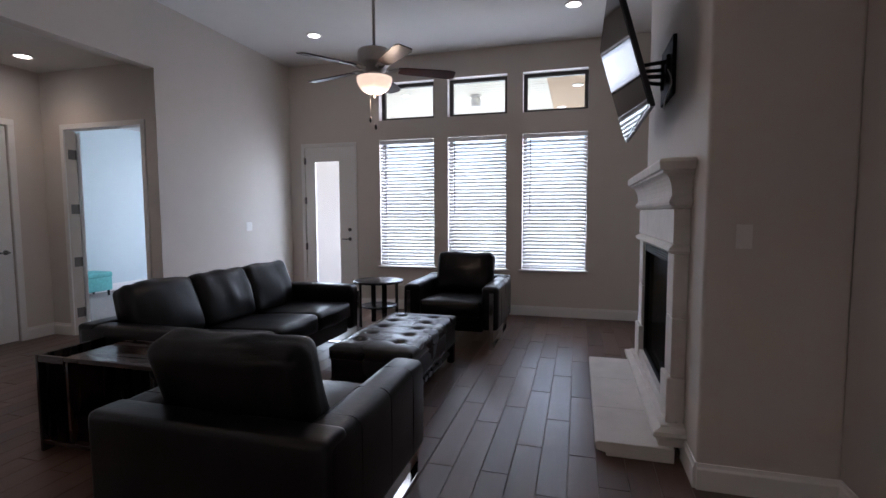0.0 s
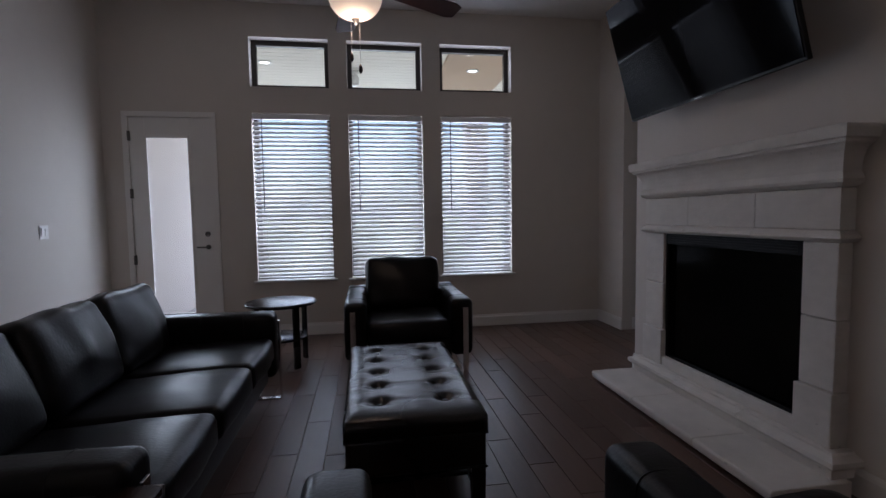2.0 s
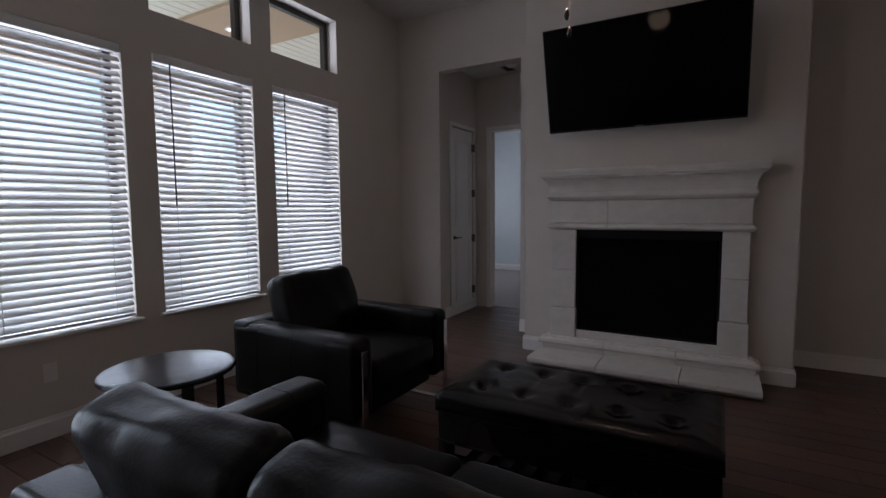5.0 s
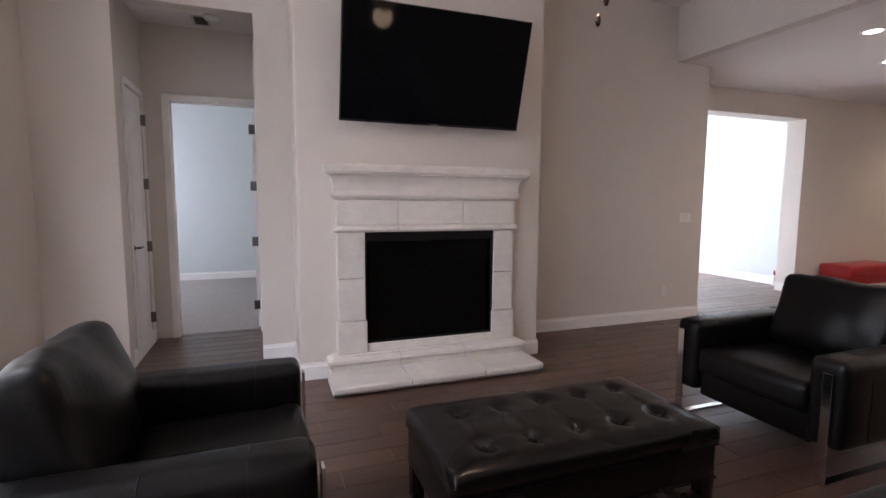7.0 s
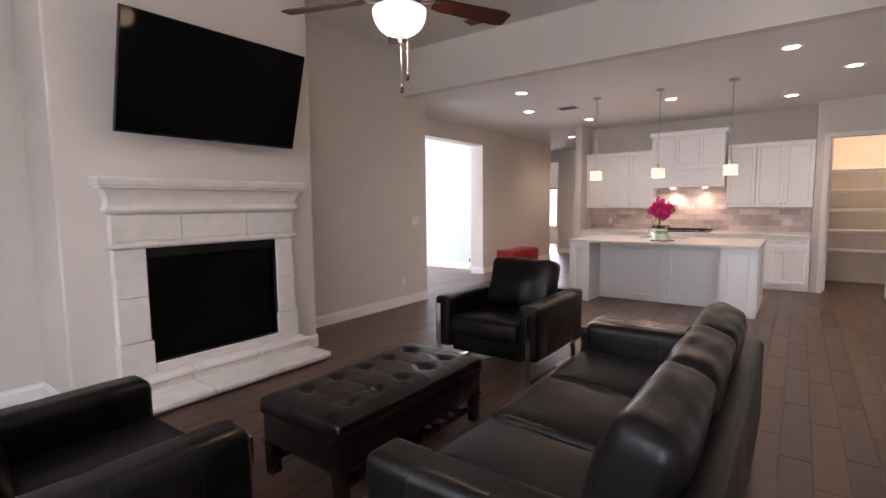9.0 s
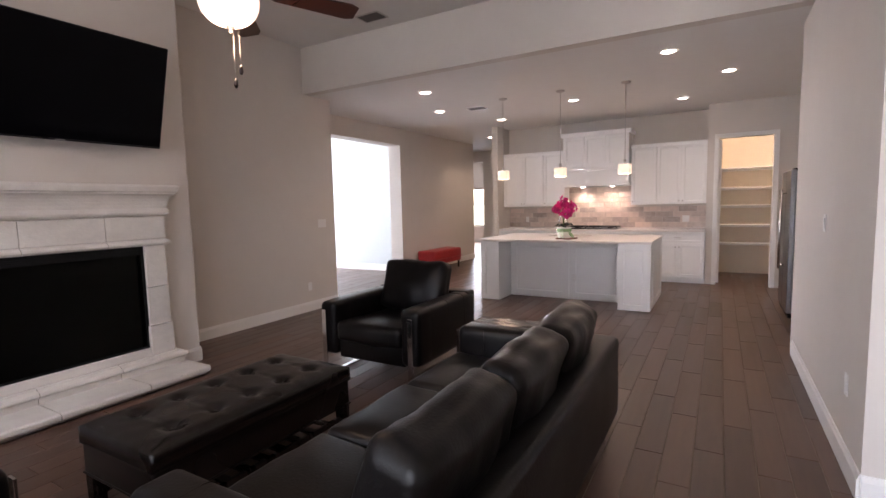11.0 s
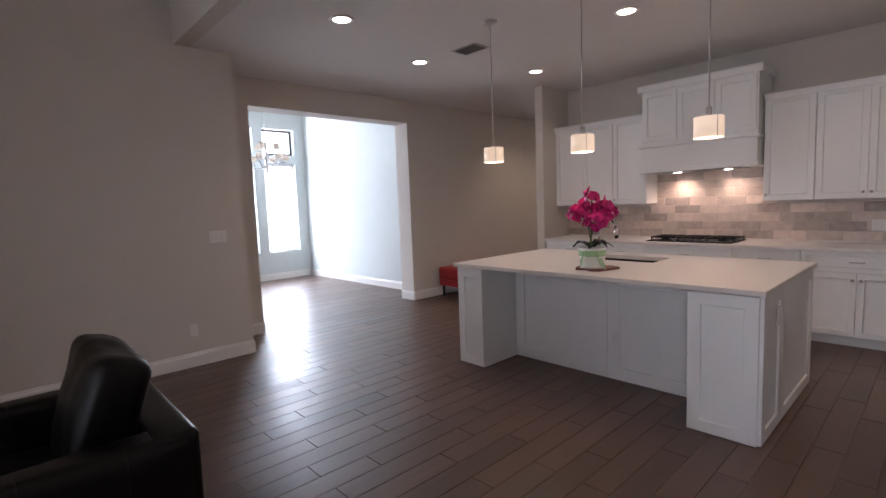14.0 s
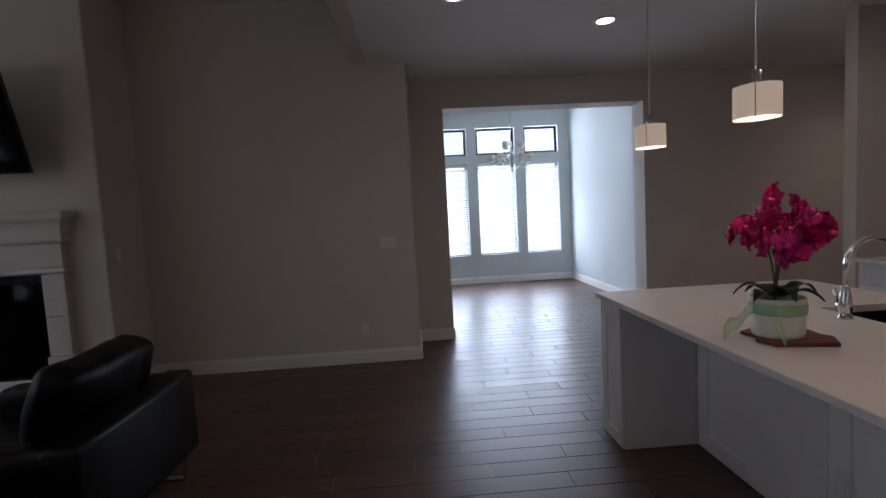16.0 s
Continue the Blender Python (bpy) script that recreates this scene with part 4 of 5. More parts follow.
for _k in range(9):
    part("shelf_slat", box(-OW / 2 + 0.06, OW / 2 - 0.06, -0.50 + _k * 0.118, -0.50 + _k * 0.118 + 0.055, 0.085, 0.10, 0.003), DARKWOOD, ott)
for _s in (-1, 1):
    part("shelf_rail", box(_s * (OW / 2 - 0.055) - 0.012, _s * (OW / 2 - 0.055) + 0.012, -OL / 2 + 0.05, OL / 2 - 0.05, 0.07, 0.105, 0.003), DARKWOOD, ott)

# ---- round side table ----
rt = thing("round_side_table", pose(-2.90, -1.07, 0), "black round side table with a lower shelf", "side table")
part("top", turned([(0.29, 0.545), (0.305, 0.55), (0.31, 0.56), (0.305, 0.572), (0.29, 0.575)], 48), BLACKWOOD, rt, "polished black round top", True)
part("lower_shelf", turned([(0.215, 0.24), (0.225, 0.245), (0.225, 0.258), (0.215, 0.262)], 40), BLACKWOOD, rt, "", True)
for _k in range(4):
    _a = radians(40 + 90 * _k)
    _b = box(-0.012, 0.012, -0.03, 0.03, 0, 0.545, 0.004)
    _b.transform(Matrix.Rotation(_a, 4, 'Z') @ Matrix.Translation((0.235, 0, 0)))
    part("leg", _b, BLACKWOOD, rt)

# ---- end table between sofa and armchair ----
et = thing("end_table", pose(-3.13, -4.345, 0), "cherry wood end table with glass inset and open end", "end table")
TW, TL, TH, GAP = 0.86, 0.45, 0.58, 0.22
part("top_panel", box(-TW / 2 + GAP, TW / 2, -TL / 2, TL / 2, TH - 0.025, TH, 0.004), REDWOOD, et, "polished cherry wood top")
for _y in (-1, 1):
    part("top_rail", box(-TW / 2 + 0.022, -TW / 2 + GAP, _y * (TL / 2 - 0.011) - 0.011, _y * (TL / 2 - 0.011) + 0.011, TH - 0.04, TH, 0.003), REDWOOD, et)
part("end_panel", box(-TW / 2, -TW / 2 + 0.022, -TL / 2, TL / 2, 0, TH, 0.003), DARKWOOD, et)
part("end_panel", box(TW / 2 - 0.022, TW / 2, -TL / 2, TL / 2, 0, TH - 0.025, 0.003), DARKWOOD, et)
part("divider", box(-TW / 2 + GAP, -TW / 2 + GAP + 0.02, -TL / 2 + 0.01, TL / 2 - 0.01, 0.05, TH - 0.026, 0.002), REDWOOD, et)
part("bottom_shelf", box(-TW / 2 + 0.022, TW / 2 - 0.022, -TL / 2, TL / 2, 0.05, 0.075, 0.003), REDWOOD, et)
part("side_panel", box(-TW / 2 + 0.022, TW / 2 - 0.022, TL / 2 - 0.02, TL / 2 - 0.002, 0.075, TH - 0.041, 0.002), DARKWOOD, et)

# ---- ceiling fan ----
fan = thing("ceiling_fan", pose(-2.15, -2.83, -0.03), "ceiling fan with cherry blades and a lit glass bowl, at rest", "ceiling fan")
part("canopy", turned([(0.075, ZC + 0.03), (0.075, ZC + 0.01), (0.05, ZC - 0.03), (0.02, ZC - 0.045)], 24), NICKEL, fan, "", True)
part("downrod", rod((0, 0, 2.76), (0, 0, ZC - 0.03), 0.013, 12), NICKEL, fan, "", True)
part("motor_housing", turned([(0.03, 2.79), (0.06, 2.775), (0.125, 2.76), (0.135, 2.74), (0.135, 2.66), (0.125, 2.645), (0.10, 2.635), (0.10, 2.60), (0.07, 2.585), (0.07, 2.555), (0.10, 2.545), (0.145, 2.54)], 32), NICKEL, fan, "brushed nickel motor housing", True)
_bowl = part("light_bowl", turned([(0.145, 2.54)] + [(0.145 * math.cos(k / 10 * math.pi / 2) ** 0.8, 2.535 - 0.125 * math.sin(k / 10 * math.pi / 2)) for k in range(1, 10)] + [(0.012, 2.408)], 32), BOWL, fan, "lit frosted glass bowl", True)
part("finial", turned([(0.022, 2.415), (0.02, 2.40), (0.008, 2.39), (0.008, 2.38)], 16), NICKEL, _bowl, "", True)
for _k in range(5):
    _az = radians(96.7 + 72 * _k)
    _m = Matrix.Rotation(_az, 4, 'Z')
    _b = bmesh.new()
    _n = 10
    _up, _dn = [], []
    for _j in range(_n + 1):
        _r = 0.20 + 0.47 * _j / _n
        _hw = 0.052 + 0.018 * _j / _n
        if _j == _n:
            _hw -= 0.02
        if _j == 0:
            _hw -= 0.012
        for _s in (-1, 1):
            _up.append(_b.verts.new((_r, _s * _hw, 0.004)))
            _dn.append(_b.verts.new((_r, _s * _hw, -0.004)))
    for _j in range(_n):
        _i = 2 * _j
        _b.faces.new((_up[_i], _up[_i + 2], _up[_i + 3], _up[_i + 1]))
        _b.faces.new((_dn[_i], _dn[_i + 1], _dn[_i + 3], _dn[_i + 2]))
        _b.faces.new((_up[_i], _dn[_i], _dn[_i + 2], _up[_i + 2]))
        _b.faces.new((_up[_i + 1], _up[_i + 3], _dn[_i + 3], _dn[_i + 1]))
    _b.faces.new((_up[0], _up[1], _dn[1], _dn[0]))
    _b.faces.new((_up[-2], _dn[-2], _dn[-1], _up[-1]))
    _b.transform(_m @ Matrix.Translation((0, 0, 2.612)) @ Matrix.Rotation(radians(2), 4, 'Y') @ Matrix.Rotation(radians(-12), 4, 'X'))
    _bl = part("blade", _b, BLADE, fan, "dark cherry wood blade")
    _b = swept([(0.09, 0.0, 2.605), (0.13, 0.03, 2.60), (0.18, 0.035, 2.612), (0.23, 0.0, 2.612), (0.18, -0.035, 2.612), (0.13, -0.03, 2.60), (0.09, 0.0, 2.605)], 0.009, 8)
    merge(_b, box(0.19, 0.27, -0.03, 0.03, 2.606, 2.612, 0.002))
    _b.transform(_m)
    part("blade_iron", _b, NICKEL, fan, "scrolled nickel blade bracket", True)
for _dx, _z in ((0.02, 2.16), (-0.025, 2.22)):
    _b = swept([(_dx, -0.03, 2.50), (_dx, -0.03, 2.40), (_dx, -0.03, _z)], 0.0011, 6)
    _ch = part("pull_chain", _b, NICKEL, fan)
    part("pull_knob", moved(turned([(0.003, 0.05), (0.009, 0.035), (0.011, 0.015), (0.005, 0.0)], 12), _dx, -0.03, _z - 0.045), REDWOOD, _ch, "turned wooden pull", True)
lamp("fan_light", 'POINT', pose(-2.15, -2.83, 2.31), 9 * LAMPS, WARM, 0.10)

# ---- downlights, vents, switches ----
# last two: unseen passage cans, the final one added to brighten the far wall
CANS = [(-2.31, -8.75, ZK), (-0.20, -8.29, ZK), (-0.73, -9.68, ZK), (-0.73, -6.99, ZK), (-3.76, -9.62, ZK), (-3.79, -6.90, ZK), (-4.36, -8.15, ZK), (-3.73, -1.06, ZC), (-0.60, -1.09, ZC), (-3.73, -5.2, ZC), (-5.95, -2.92, 3.0), (0.42, -11.75, ZK), (0.72, -13.35, ZK)]
_can = None
for _x, _y, _z in CANS:
    if _can is None:
        _can = thing("downlight", pose(_x, _y, _z), "round white recessed ceiling downlight, lit", "downlight", "ceiling downlights")
        part("trim_ring", turned([(0.10, 0.0), (0.10, -0.006), (0.092, -0.011), (0.074, -0.011), (0.070, -0.004), (0.07, 0.0)], 28), PLASTIC, _can, "", True)
        part("lens", turned([(0.0705, -0.002), (0.06, -0.005), (0.02, -0.006)], 28), CANLIGHT, _can, "glowing lens", True)
    else:
        copy_thing(_can, pose(_x, _y, _z))
    lamp("can_light", 'SPOT', pose(_x, _y, _z - 0.02), (36 if _y < -11 else 16 if _z < 3.3 else 5) * LAMPS, (1.0, 0.78, 0.56), 0.06, spot=135, blend=0.9)


def vent(x, y, z, w, d):
    t = thing("ceiling_vent", pose(x, y, z), "grey metal ceiling air vent with slats", "vent", "air vents")
    b = box(-w / 2, w / 2, -d / 2, -d / 2 + 0.02, -0.008, 0, 0.002)
    box(-w / 2, w / 2, d / 2 - 0.02, d / 2, -0.008, 0, 0.002, bm=b)
    box(-w / 2, -w / 2 + 0.02, -d / 2 + 0.02, d / 2 - 0.02, -0.008, 0, 0.002, bm=b)
    box(w / 2 - 0.02, w / 2, -d / 2 + 0.02, d / 2 - 0.02, -0.008, 0, 0.002, bm=b)
    part("frame", b, NICKEL, t)
    part("backing", box(-w / 2 + 0.02, w / 2 - 0.02, -d / 2 + 0.02, d / 2 - 0.02, -0.002, -0.0005), BLACK, t)
    k = int((d - 0.04) / 0.022)
    for i in range(k):
        y1 = -d / 2 + 0.03 + i * 0.022
        part("slat", moved(box(-w / 2 + 0.02, w / 2 - 0.02, -0.006, 0.006, -0.001, 0.001), 0, y1, -0.006, 35), VENTGREY, t)
    return t


vent(-0.83, -8.42, ZK, 0.32, 0.22)
vent(-0.79, -5.76, ZC, 0.32, 0.22)
vent(1.5, -1.10, 3.1, 0.25, 0.15)
_t = thing("smoke_detector", pose(1.35, -1.2, 3.1), "round white smoke detector on the hall ceiling", "detector")
part("body", turned([(0.065, 0), (0.065, -0.02), (0.05, -0.035), (0.02, -0.038)], 24), PLASTIC, _t, "", True)
part("grille", turned([(0.03, -0.036), (0.03, -0.041), (0.01, -0.042)], 20), PLASTIC, _t, "", True)


def plate(name, m, gangs, label, category, outlet=False):
    """A wall plate in the local xz plane, facing -y."""
    t = thing(name, m, label, category, "wall plates")
    w = 0.07 + 0.046 * (gangs - 1)
    part("cover", box(-w / 2, w / 2, -0.006, 0, -0.058, 0.058, 0.003), PLASTIC, t)
    for i in range(gangs):
        x = (i - (gangs - 1) / 2) * 0.046
        if outlet:
            for z in (-0.02, 0.02):
                part("socket", box(x - 0.016, x + 0.016, -0.008, -0.005, z - 0.014, z + 0.014, 0.003), PLASTIC, t)
        else:
            part("rocker", moved(box(-0.016, 0.016, -0.005, 0.002, -0.033, 0.033, 0.002), x, -0.006, 0, 4), PLASTIC, t)
    return t


plate("light_switch", pose(XW, -1.02, 1.23, 0, 0, 90), 2, "white double rocker light switch plate", "switch")
plate("light_switch", pose(0.25, -3.97, 1.28, 0, 0, 0), 1, "white single rocker light switch plate", "switch")
plate("light_switch", pose(XE, -6.35, 1.23, 0, 0, -90), 3, "white triple rocker light switch plate", "switch")
plate("outlet", pose(XE, -6.06, 0.35, 0, 0, -90), 1, "white duplex wall outlet", "outlet", True)
plate("outlet", pose(XS, -4.42, 0.45, 0, 0, 90), 1, "white duplex wall outlet", "outlet", True)
plate("light_switch", pose(XS, -5.25, 1.28, 0, 0, 90), 1, "white single rocker light switch plate", "switch")
plate("outlet", pose(-3.0, 0, 0.40, 0, 0, 0), 1, "white duplex outlet under the windows", "outlet", True)
plate("outlet", pose(3.9, -9.85, 0.38, 0, 0, 180), 1, "white duplex outlet in the dining room", "outlet", True)


# ---- kitchen ----


def shaker(w, h, rail=0.055, th=0.02):
    """A door or drawer front in the local xz plane, facing +y, its lower corner at the origin: one moulded piece with a sunk panel."""
    b = bmesh.new()
    f, p, k, e = th - 0.012, -0.004, -0.012, 0.002

    def ring(i, y):
        return [b.verts.new(v) for v in ((i, y, i), (w - i, y, i), (w - i, y, h - i), (i, y, h - i))]
    rings = [ring(0.0, k), ring(0.0, f - e), ring(e, f), ring(rail - e, f), ring(rail, f - e), ring(rail + 0.003, p)]
    for a, c in zip(rings, rings[1:]):
        for i in range(4):
            b.faces.new((a[i], a[(i + 1) % 4], c[(i + 1) % 4], c[i]))
    b.faces.new(rings[0][::-1])
    b.faces.new(rings[-1])
    return b


def bar_pull(parent, x, y, z, horizontal=True, L=0.11):
    if horizontal:
        b = rod((x - L / 2, y + 0.025, z), (x + L / 2, y + 0.025, z), 0.005, 8)
        for s in (-0.4, 0.4):
            merge(b, rod((x + s * L, y, z), (x + s * L, y + 0.025, z), 0.004, 8))
    else:
        b = turned([(0.006, 0), (0.006, 0.012), (0.014, 0.02), (0.013, 0.027), (0.005, 0.03)], 12)
        b.transform(Matrix.Translation((x, y, z)) @ Matrix.Rotation(radians(-90), 4, 'X'))
    return part("handle", b, NICKEL, parent, "brushed nickel pull", True)


def cabinet(x0, x1, yb, yf, z0, z1, doors, label, drawer=0.0, toe=0.0, category="cabinet", crown=0.0, group="kitchen cabinets", knob_low=True):
    """A cabinet unit facing +y between x0 and x1, with shaker fronts."""
    t = thing("cabinet", pose(x0, yb, z0), label, category, group)
    W, D, H = x1 - x0, yf - yb - 0.02, z1 - z0
    part("body", box(0, W, 0, D, toe, H, 0.002), CABINET, t)
    if toe:
        part("toe_kick", box(0, W, 0, D - 0.06, 0, toe), CABINET, t)
    if crown:
        part("crown", moved(profile_bar([(0, 0), (-0.02, 0), (-0.035, crown * 0.6), (-0.04, crown), (0, crown)], W), 0, D + 0.018, H - crown * 0.4), CABINET, t)
    g = 0.003
    top = H - drawer
    if drawer:
        d = part("drawer", moved(shaker(W - 2 * g, drawer - 2 * g, 0.04), g, D + 0.012, top + g), CABINET, t)
        bar_pull(d, W / 2, D + 0.02, top + drawer / 2)
    dw = (W - g) / doors - g
    for i in range(doors):
        d = part("door", moved(shaker(dw, top - toe - 2 * g), g + i * (dw + g), D + 0.012, toe + g), CABINET, t)
        side = 1 if i % 2 == 0 else -1
        kx = g + i * (dw + g) + (dw - 0.028 if side > 0 else 0.028)
        bar_pull(d, kx, D + 0.02, (toe + 0.06) if not toe and knob_low else (top - 0.07), False)
    return t


for _x0, _x1, _n in ((-1.20, -0.345, 2), (-1.64, -1.203, 1), (-3.30, -2.87, 1), (-4.095, -3.303, 2)):
    cabinet(_x0, _x1, -10.998, -10.66, 1.37, 2.42, _n, "white shaker wall cabinet above the counter", crown=0.06)
for _x0, _x1, _n in ((-1.15, -0.345, 2), (-1.72, -1.153, 1), (-2.67, -1.723, 2), (-3.26, -2.673, 1), (-4.095, -3.263, 2)):
    cabinet(_x0, _x1, -10.998, -10.38, 0.0, 0.89, _n, "white shaker base cabinet with one drawer", drawer=0.19, toe=0.10)
tagged(link("countertop", merge(box(-4.095, -0.345, -10.998, -10.35, 0.892, 0.925, 0.004), box(-4.095, -0.345, -10.998, -10.978, 0.925, 0.94, 0.002)), QUARTZ), "pale quartz countertop along the kitchen wall", "countertop")
hood = thing("range_hood", pose(-2.25, -10.998, 0), "white cabinet-faced range hood with lit underside", "range hood")
part("upper_box", box(-0.60, 0.60, 0, 0.48, 2.06, 2.70, 0.003), CABINET, hood)
part("crown", moved(merge(profile_bar([(0, 0), (-0.02, 0), (-0.045, 0.05), (-0.05, 0.07), (0, 0.07)], 1.28), merge(box(0, 0.04, -0.48, 0, 0.0, 0.07, 0.003), box(1.24, 1.28, -0.48, 0, 0.0, 0.07, 0.003))), -0.64, 0.485, 2.68), CABINET, hood)
for _i in range(3):
    _d = part("door", moved(shaker(0.385, 0.56), -0.585 + _i * 0.392, 0.492, 2.10), CABINET, hood)
part("ledge", box(-0.63, 0.63, 0, 0.53, 2.03, 2.06, 0.006), CABINET, hood)
_b = bmesh.new()
_v = [_b.verts.new(p) for p in ((-0.60, 0, 2.03), (0.60, 0, 2.03), (0.60, 0.49, 2.03), (-0.60, 0.49, 2.03), (-0.60, 0, 1.78), (0.60, 0, 1.78), (0.60, 0.51, 1.78), (-0.60, 0.51, 1.78))]
for _f in ((0, 1, 2, 3), (7, 6, 5, 4), (0, 4, 5, 1), (1, 5, 6, 2), (2, 6, 7, 3), (3, 7, 4, 0)):
    _b.faces.new([_v[i] for i in _f])
part("apron", _b, CABINET, hood)
part("bottom_rim", box(-0.62, 0.62, 0, 0.53, 1.735, 1.78, 0.005), CABINET, hood)
part("filter", box(-0.45, 0.45, 0.06, 0.46, 1.728, 1.736, 0.002), STEEL, hood, "steel grease filter")
for _x in (-0.27, 0.27):
    part("lamp_lens", moved(turned([(0.04, 0), (0.038, -0.004), (0.01, -0.005)], 16), _x, 0.25, 1.728), CANLIGHT, hood, "glowing halogen lens")
    lamp("hood_light", 'SPOT', pose(-2.25 + _x, -10.84, 1.715), 11.0 * LAMPS, (1.0, 0.72, 0.52), 0.03, spot=135, blend=0.7)
ct = thing("cooktop", pose(-2.20, -10.68, 0.925), "black gas cooktop with cast iron grates", "cooktop")
part("glass_top", box(-0.46, 0.46, -0.25, 0.25, 0, 0.014, 0.005), BLACKPL, ct)
for _gx in (-0.31, 0.0, 0.31):
    _b = bmesh.new()
    for _k in range(4):
        box(_gx - 0.14 + _k * 0.088, _gx - 0.128 + _k * 0.088, -0.22, 0.14, 0.035, 0.05, 0.002, 1, bm=_b)
    for _y in (-0.22, -0.045, 0.128):
        box(_gx - 0.145, _gx + 0.145, _y, _y + 0.012, 0.035, 0.05, 0.002, 1, bm=_b)
    for _x in (-0.14, 0.128):
        for _y in (-0.22, 0.128):
            box(_gx + _x, _gx + _x + 0.012, _y, _y + 0.012, 0.014, 0.035, bm=_b)
    part("grate", _b, BLACK, ct, "cast iron grate")
for _gx, _gy in ((-0.31, -0.12), (-0.31, 0.06), (0, -0.04), (0.31, -0.12), (0.31, 0.06)):
    part("burner", moved(turned([(0.045, 0.014), (0.045, 0.024), (0.03, 0.03), (0.005, 0.031)], 16), _gx, _gy, 0), BLACK, ct, "", True)
for _k in range(5):
    part("knob", moved(turned([(0.02, 0.014), (0.019, 0.034), (0.015, 0.038), (0.003, 0.038)], 14), -0.16 + 0.08 * _k, 0.20, 0), STEEL, ct, "steel control knob", True)

# island
isl = thing("kitchen_island", pose(0, 0, 0), "white panelled kitchen island with seating overhang", "island")
IX0, IX1, IY0, IY1 = -3.53, -1.15, -9.20, -7.83
for _a, _c in ((IX0, IX0 + 0.38), (IX1 - 0.29, IX1)):
    part("pier", box(_a, _c, -8.30, IY1, 0.0, 0.885, 0.002), CABINET, isl)
    part("pier_panel", moved(shaker(_c - _a, 0.875, 0.075), _a, IY1 + 0.012, 0.005), CABINET, isl)
_mid = -2.37
for _a, _c in ((IX0 + 0.385, _mid - 0.002), (_mid + 0.002, IX1 - 0.295)):
    part("knee_panel", moved(shaker(_c - _a, 0.875, 0.10), _a, -8.288, 0.005), CABINET, isl)
for _x, _s in ((IX0, 90), (IX1, -90)):
    for _y0, _y1 in ((-8.28, -7.835), (-9.19, -8.29)):
        _b = shaker(_y1 - _y0, 0.875, 0.075)
        _b.transform(Matrix.Translation((_x - 0.012 if _s > 0 else _x + 0.012, _y0 if _s > 0 else _y1, 0.005)) @ Matrix.Rotation(radians(_s), 4, 'Z'))
        part("end_panel", _b, CABINET, isl)
_t = plate("outlet", pose(-2.45, -8.275, 0.33, 0, 0, 180), 1, "white outlet in the island knee panel", "outlet", True)
_t = plate("outlet", pose(IX0 - 0.02, -8.15, 0.72, 0, 0, -90), 1, "white outlet in the island end panel", "outlet", True)
SX0, SX1, SY0, SY1 = -2.58, -1.92, -9.02, -8.64
def top_with_hole(o, h, z0, z1, e=0.004):
    """A slab between z0 and z1 with outline o and hole h, both (x0, x1, y0, y1); its outer edges eased."""
    b = bmesh.new()

    def ring(r, i, z):
        return [b.verts.new(v) for v in ((r[0] + i, r[2] + i, z), (r[1] - i, r[2] + i, z), (r[1] - i, r[3] - i, z), (r[0] + i, r[3] - i, z))]
    rings = [ring(h, 0, z0), ring(o, e, z0), ring(o, 0, z0 + e), ring(o, 0, z1 - e), ring(o, e * 0.3, z1 - e * 0.3), ring(o, e, z1), ring(h, 0, z1)]
    for a, c in zip(rings, rings[1:] + rings[:1]):
        for i in range(4):
            b.faces.new((a[i], a[(i + 1) % 4], c[(i + 1) % 4], c[i]))
    return b


part("body", top_with_hole((IX0, IX1, IY0, -8.30), (SX0 - 0.014, SX1 + 0.014, SY0 - 0.014, SY1 + 0.014), 0.0, 0.885, 0.002), CABINET, isl)
tagged(link("countertop", top_with_hole((IX0 - 0.035, IX1 + 0.035, IY0 - 0.03, IY1 + 0.04), (SX0, SX1, SY0, SY1), 0.888, 0.922), QUARTZ), "pale polished quartz island countertop with sink cutout", "countertop")
sink = thing("sink", pose((SX0 + SX1) / 2, (SY0 + SY1) / 2, 0.888), "undermount stainless steel kitchen sink", "sink")
_w, _h = (SX1 - SX0) / 2, (SY1 - SY0) / 2
_b = box(-_w - 0.01, _w + 0.01, -_h - 0.01, _h + 0.01, -0.205, -0.20)
for _q in ((-_w - 0.012, -_w, -_h - 0.01, _h + 0.01), (_w, _w + 0.012, -_h - 0.01, _h + 0.01), (-_w, _w, -_h - 0.012, -_h), (-_w, _w, _h, _h + 0.012)):
    box(*_q, -0.2, -0.002, bm=_b)
part("basin", _b, SINKSTEEL, sink)
part("drain", moved(turned([(0.045, 0), (0.042, 0.004), (0.02, 0.002)], 20), 0, 0, -0.199), CHROME, sink, "", True)
fc = thing("faucet", pose(-2.15, -8.56, 0.922), "chrome gooseneck pull-down kitchen faucet", "faucet")
part("base", turned([(0.030, 0), (0.029, 0.008), (0.023, 0.016), (0.026, 0.04), (0.027, 0.07), (0.021, 0.11), (0.016, 0.135), (0.017, 0.145), (0.014, 0.155)], 20), CHROME, fc, "", True)
part("spout", swept([(0, 0, 0.09), (0, 0, 0.25)] + [(0.0 - 0.03 * k / 10, -0.12 + 0.12 * math.cos(k / 10 * math.pi * 0.95), 0.25 + 0.12 * math.sin(k / 10 * math.pi * 0.95)) for k in range(1, 11)], 0.013, 12), CHROME, fc, "", True)
part("spray_head", rod((-0.030, -0.2385, 0.272), (-0.033, -0.256, 0.18), 0.016, 14, 0.021), CHROME, fc, "", True)
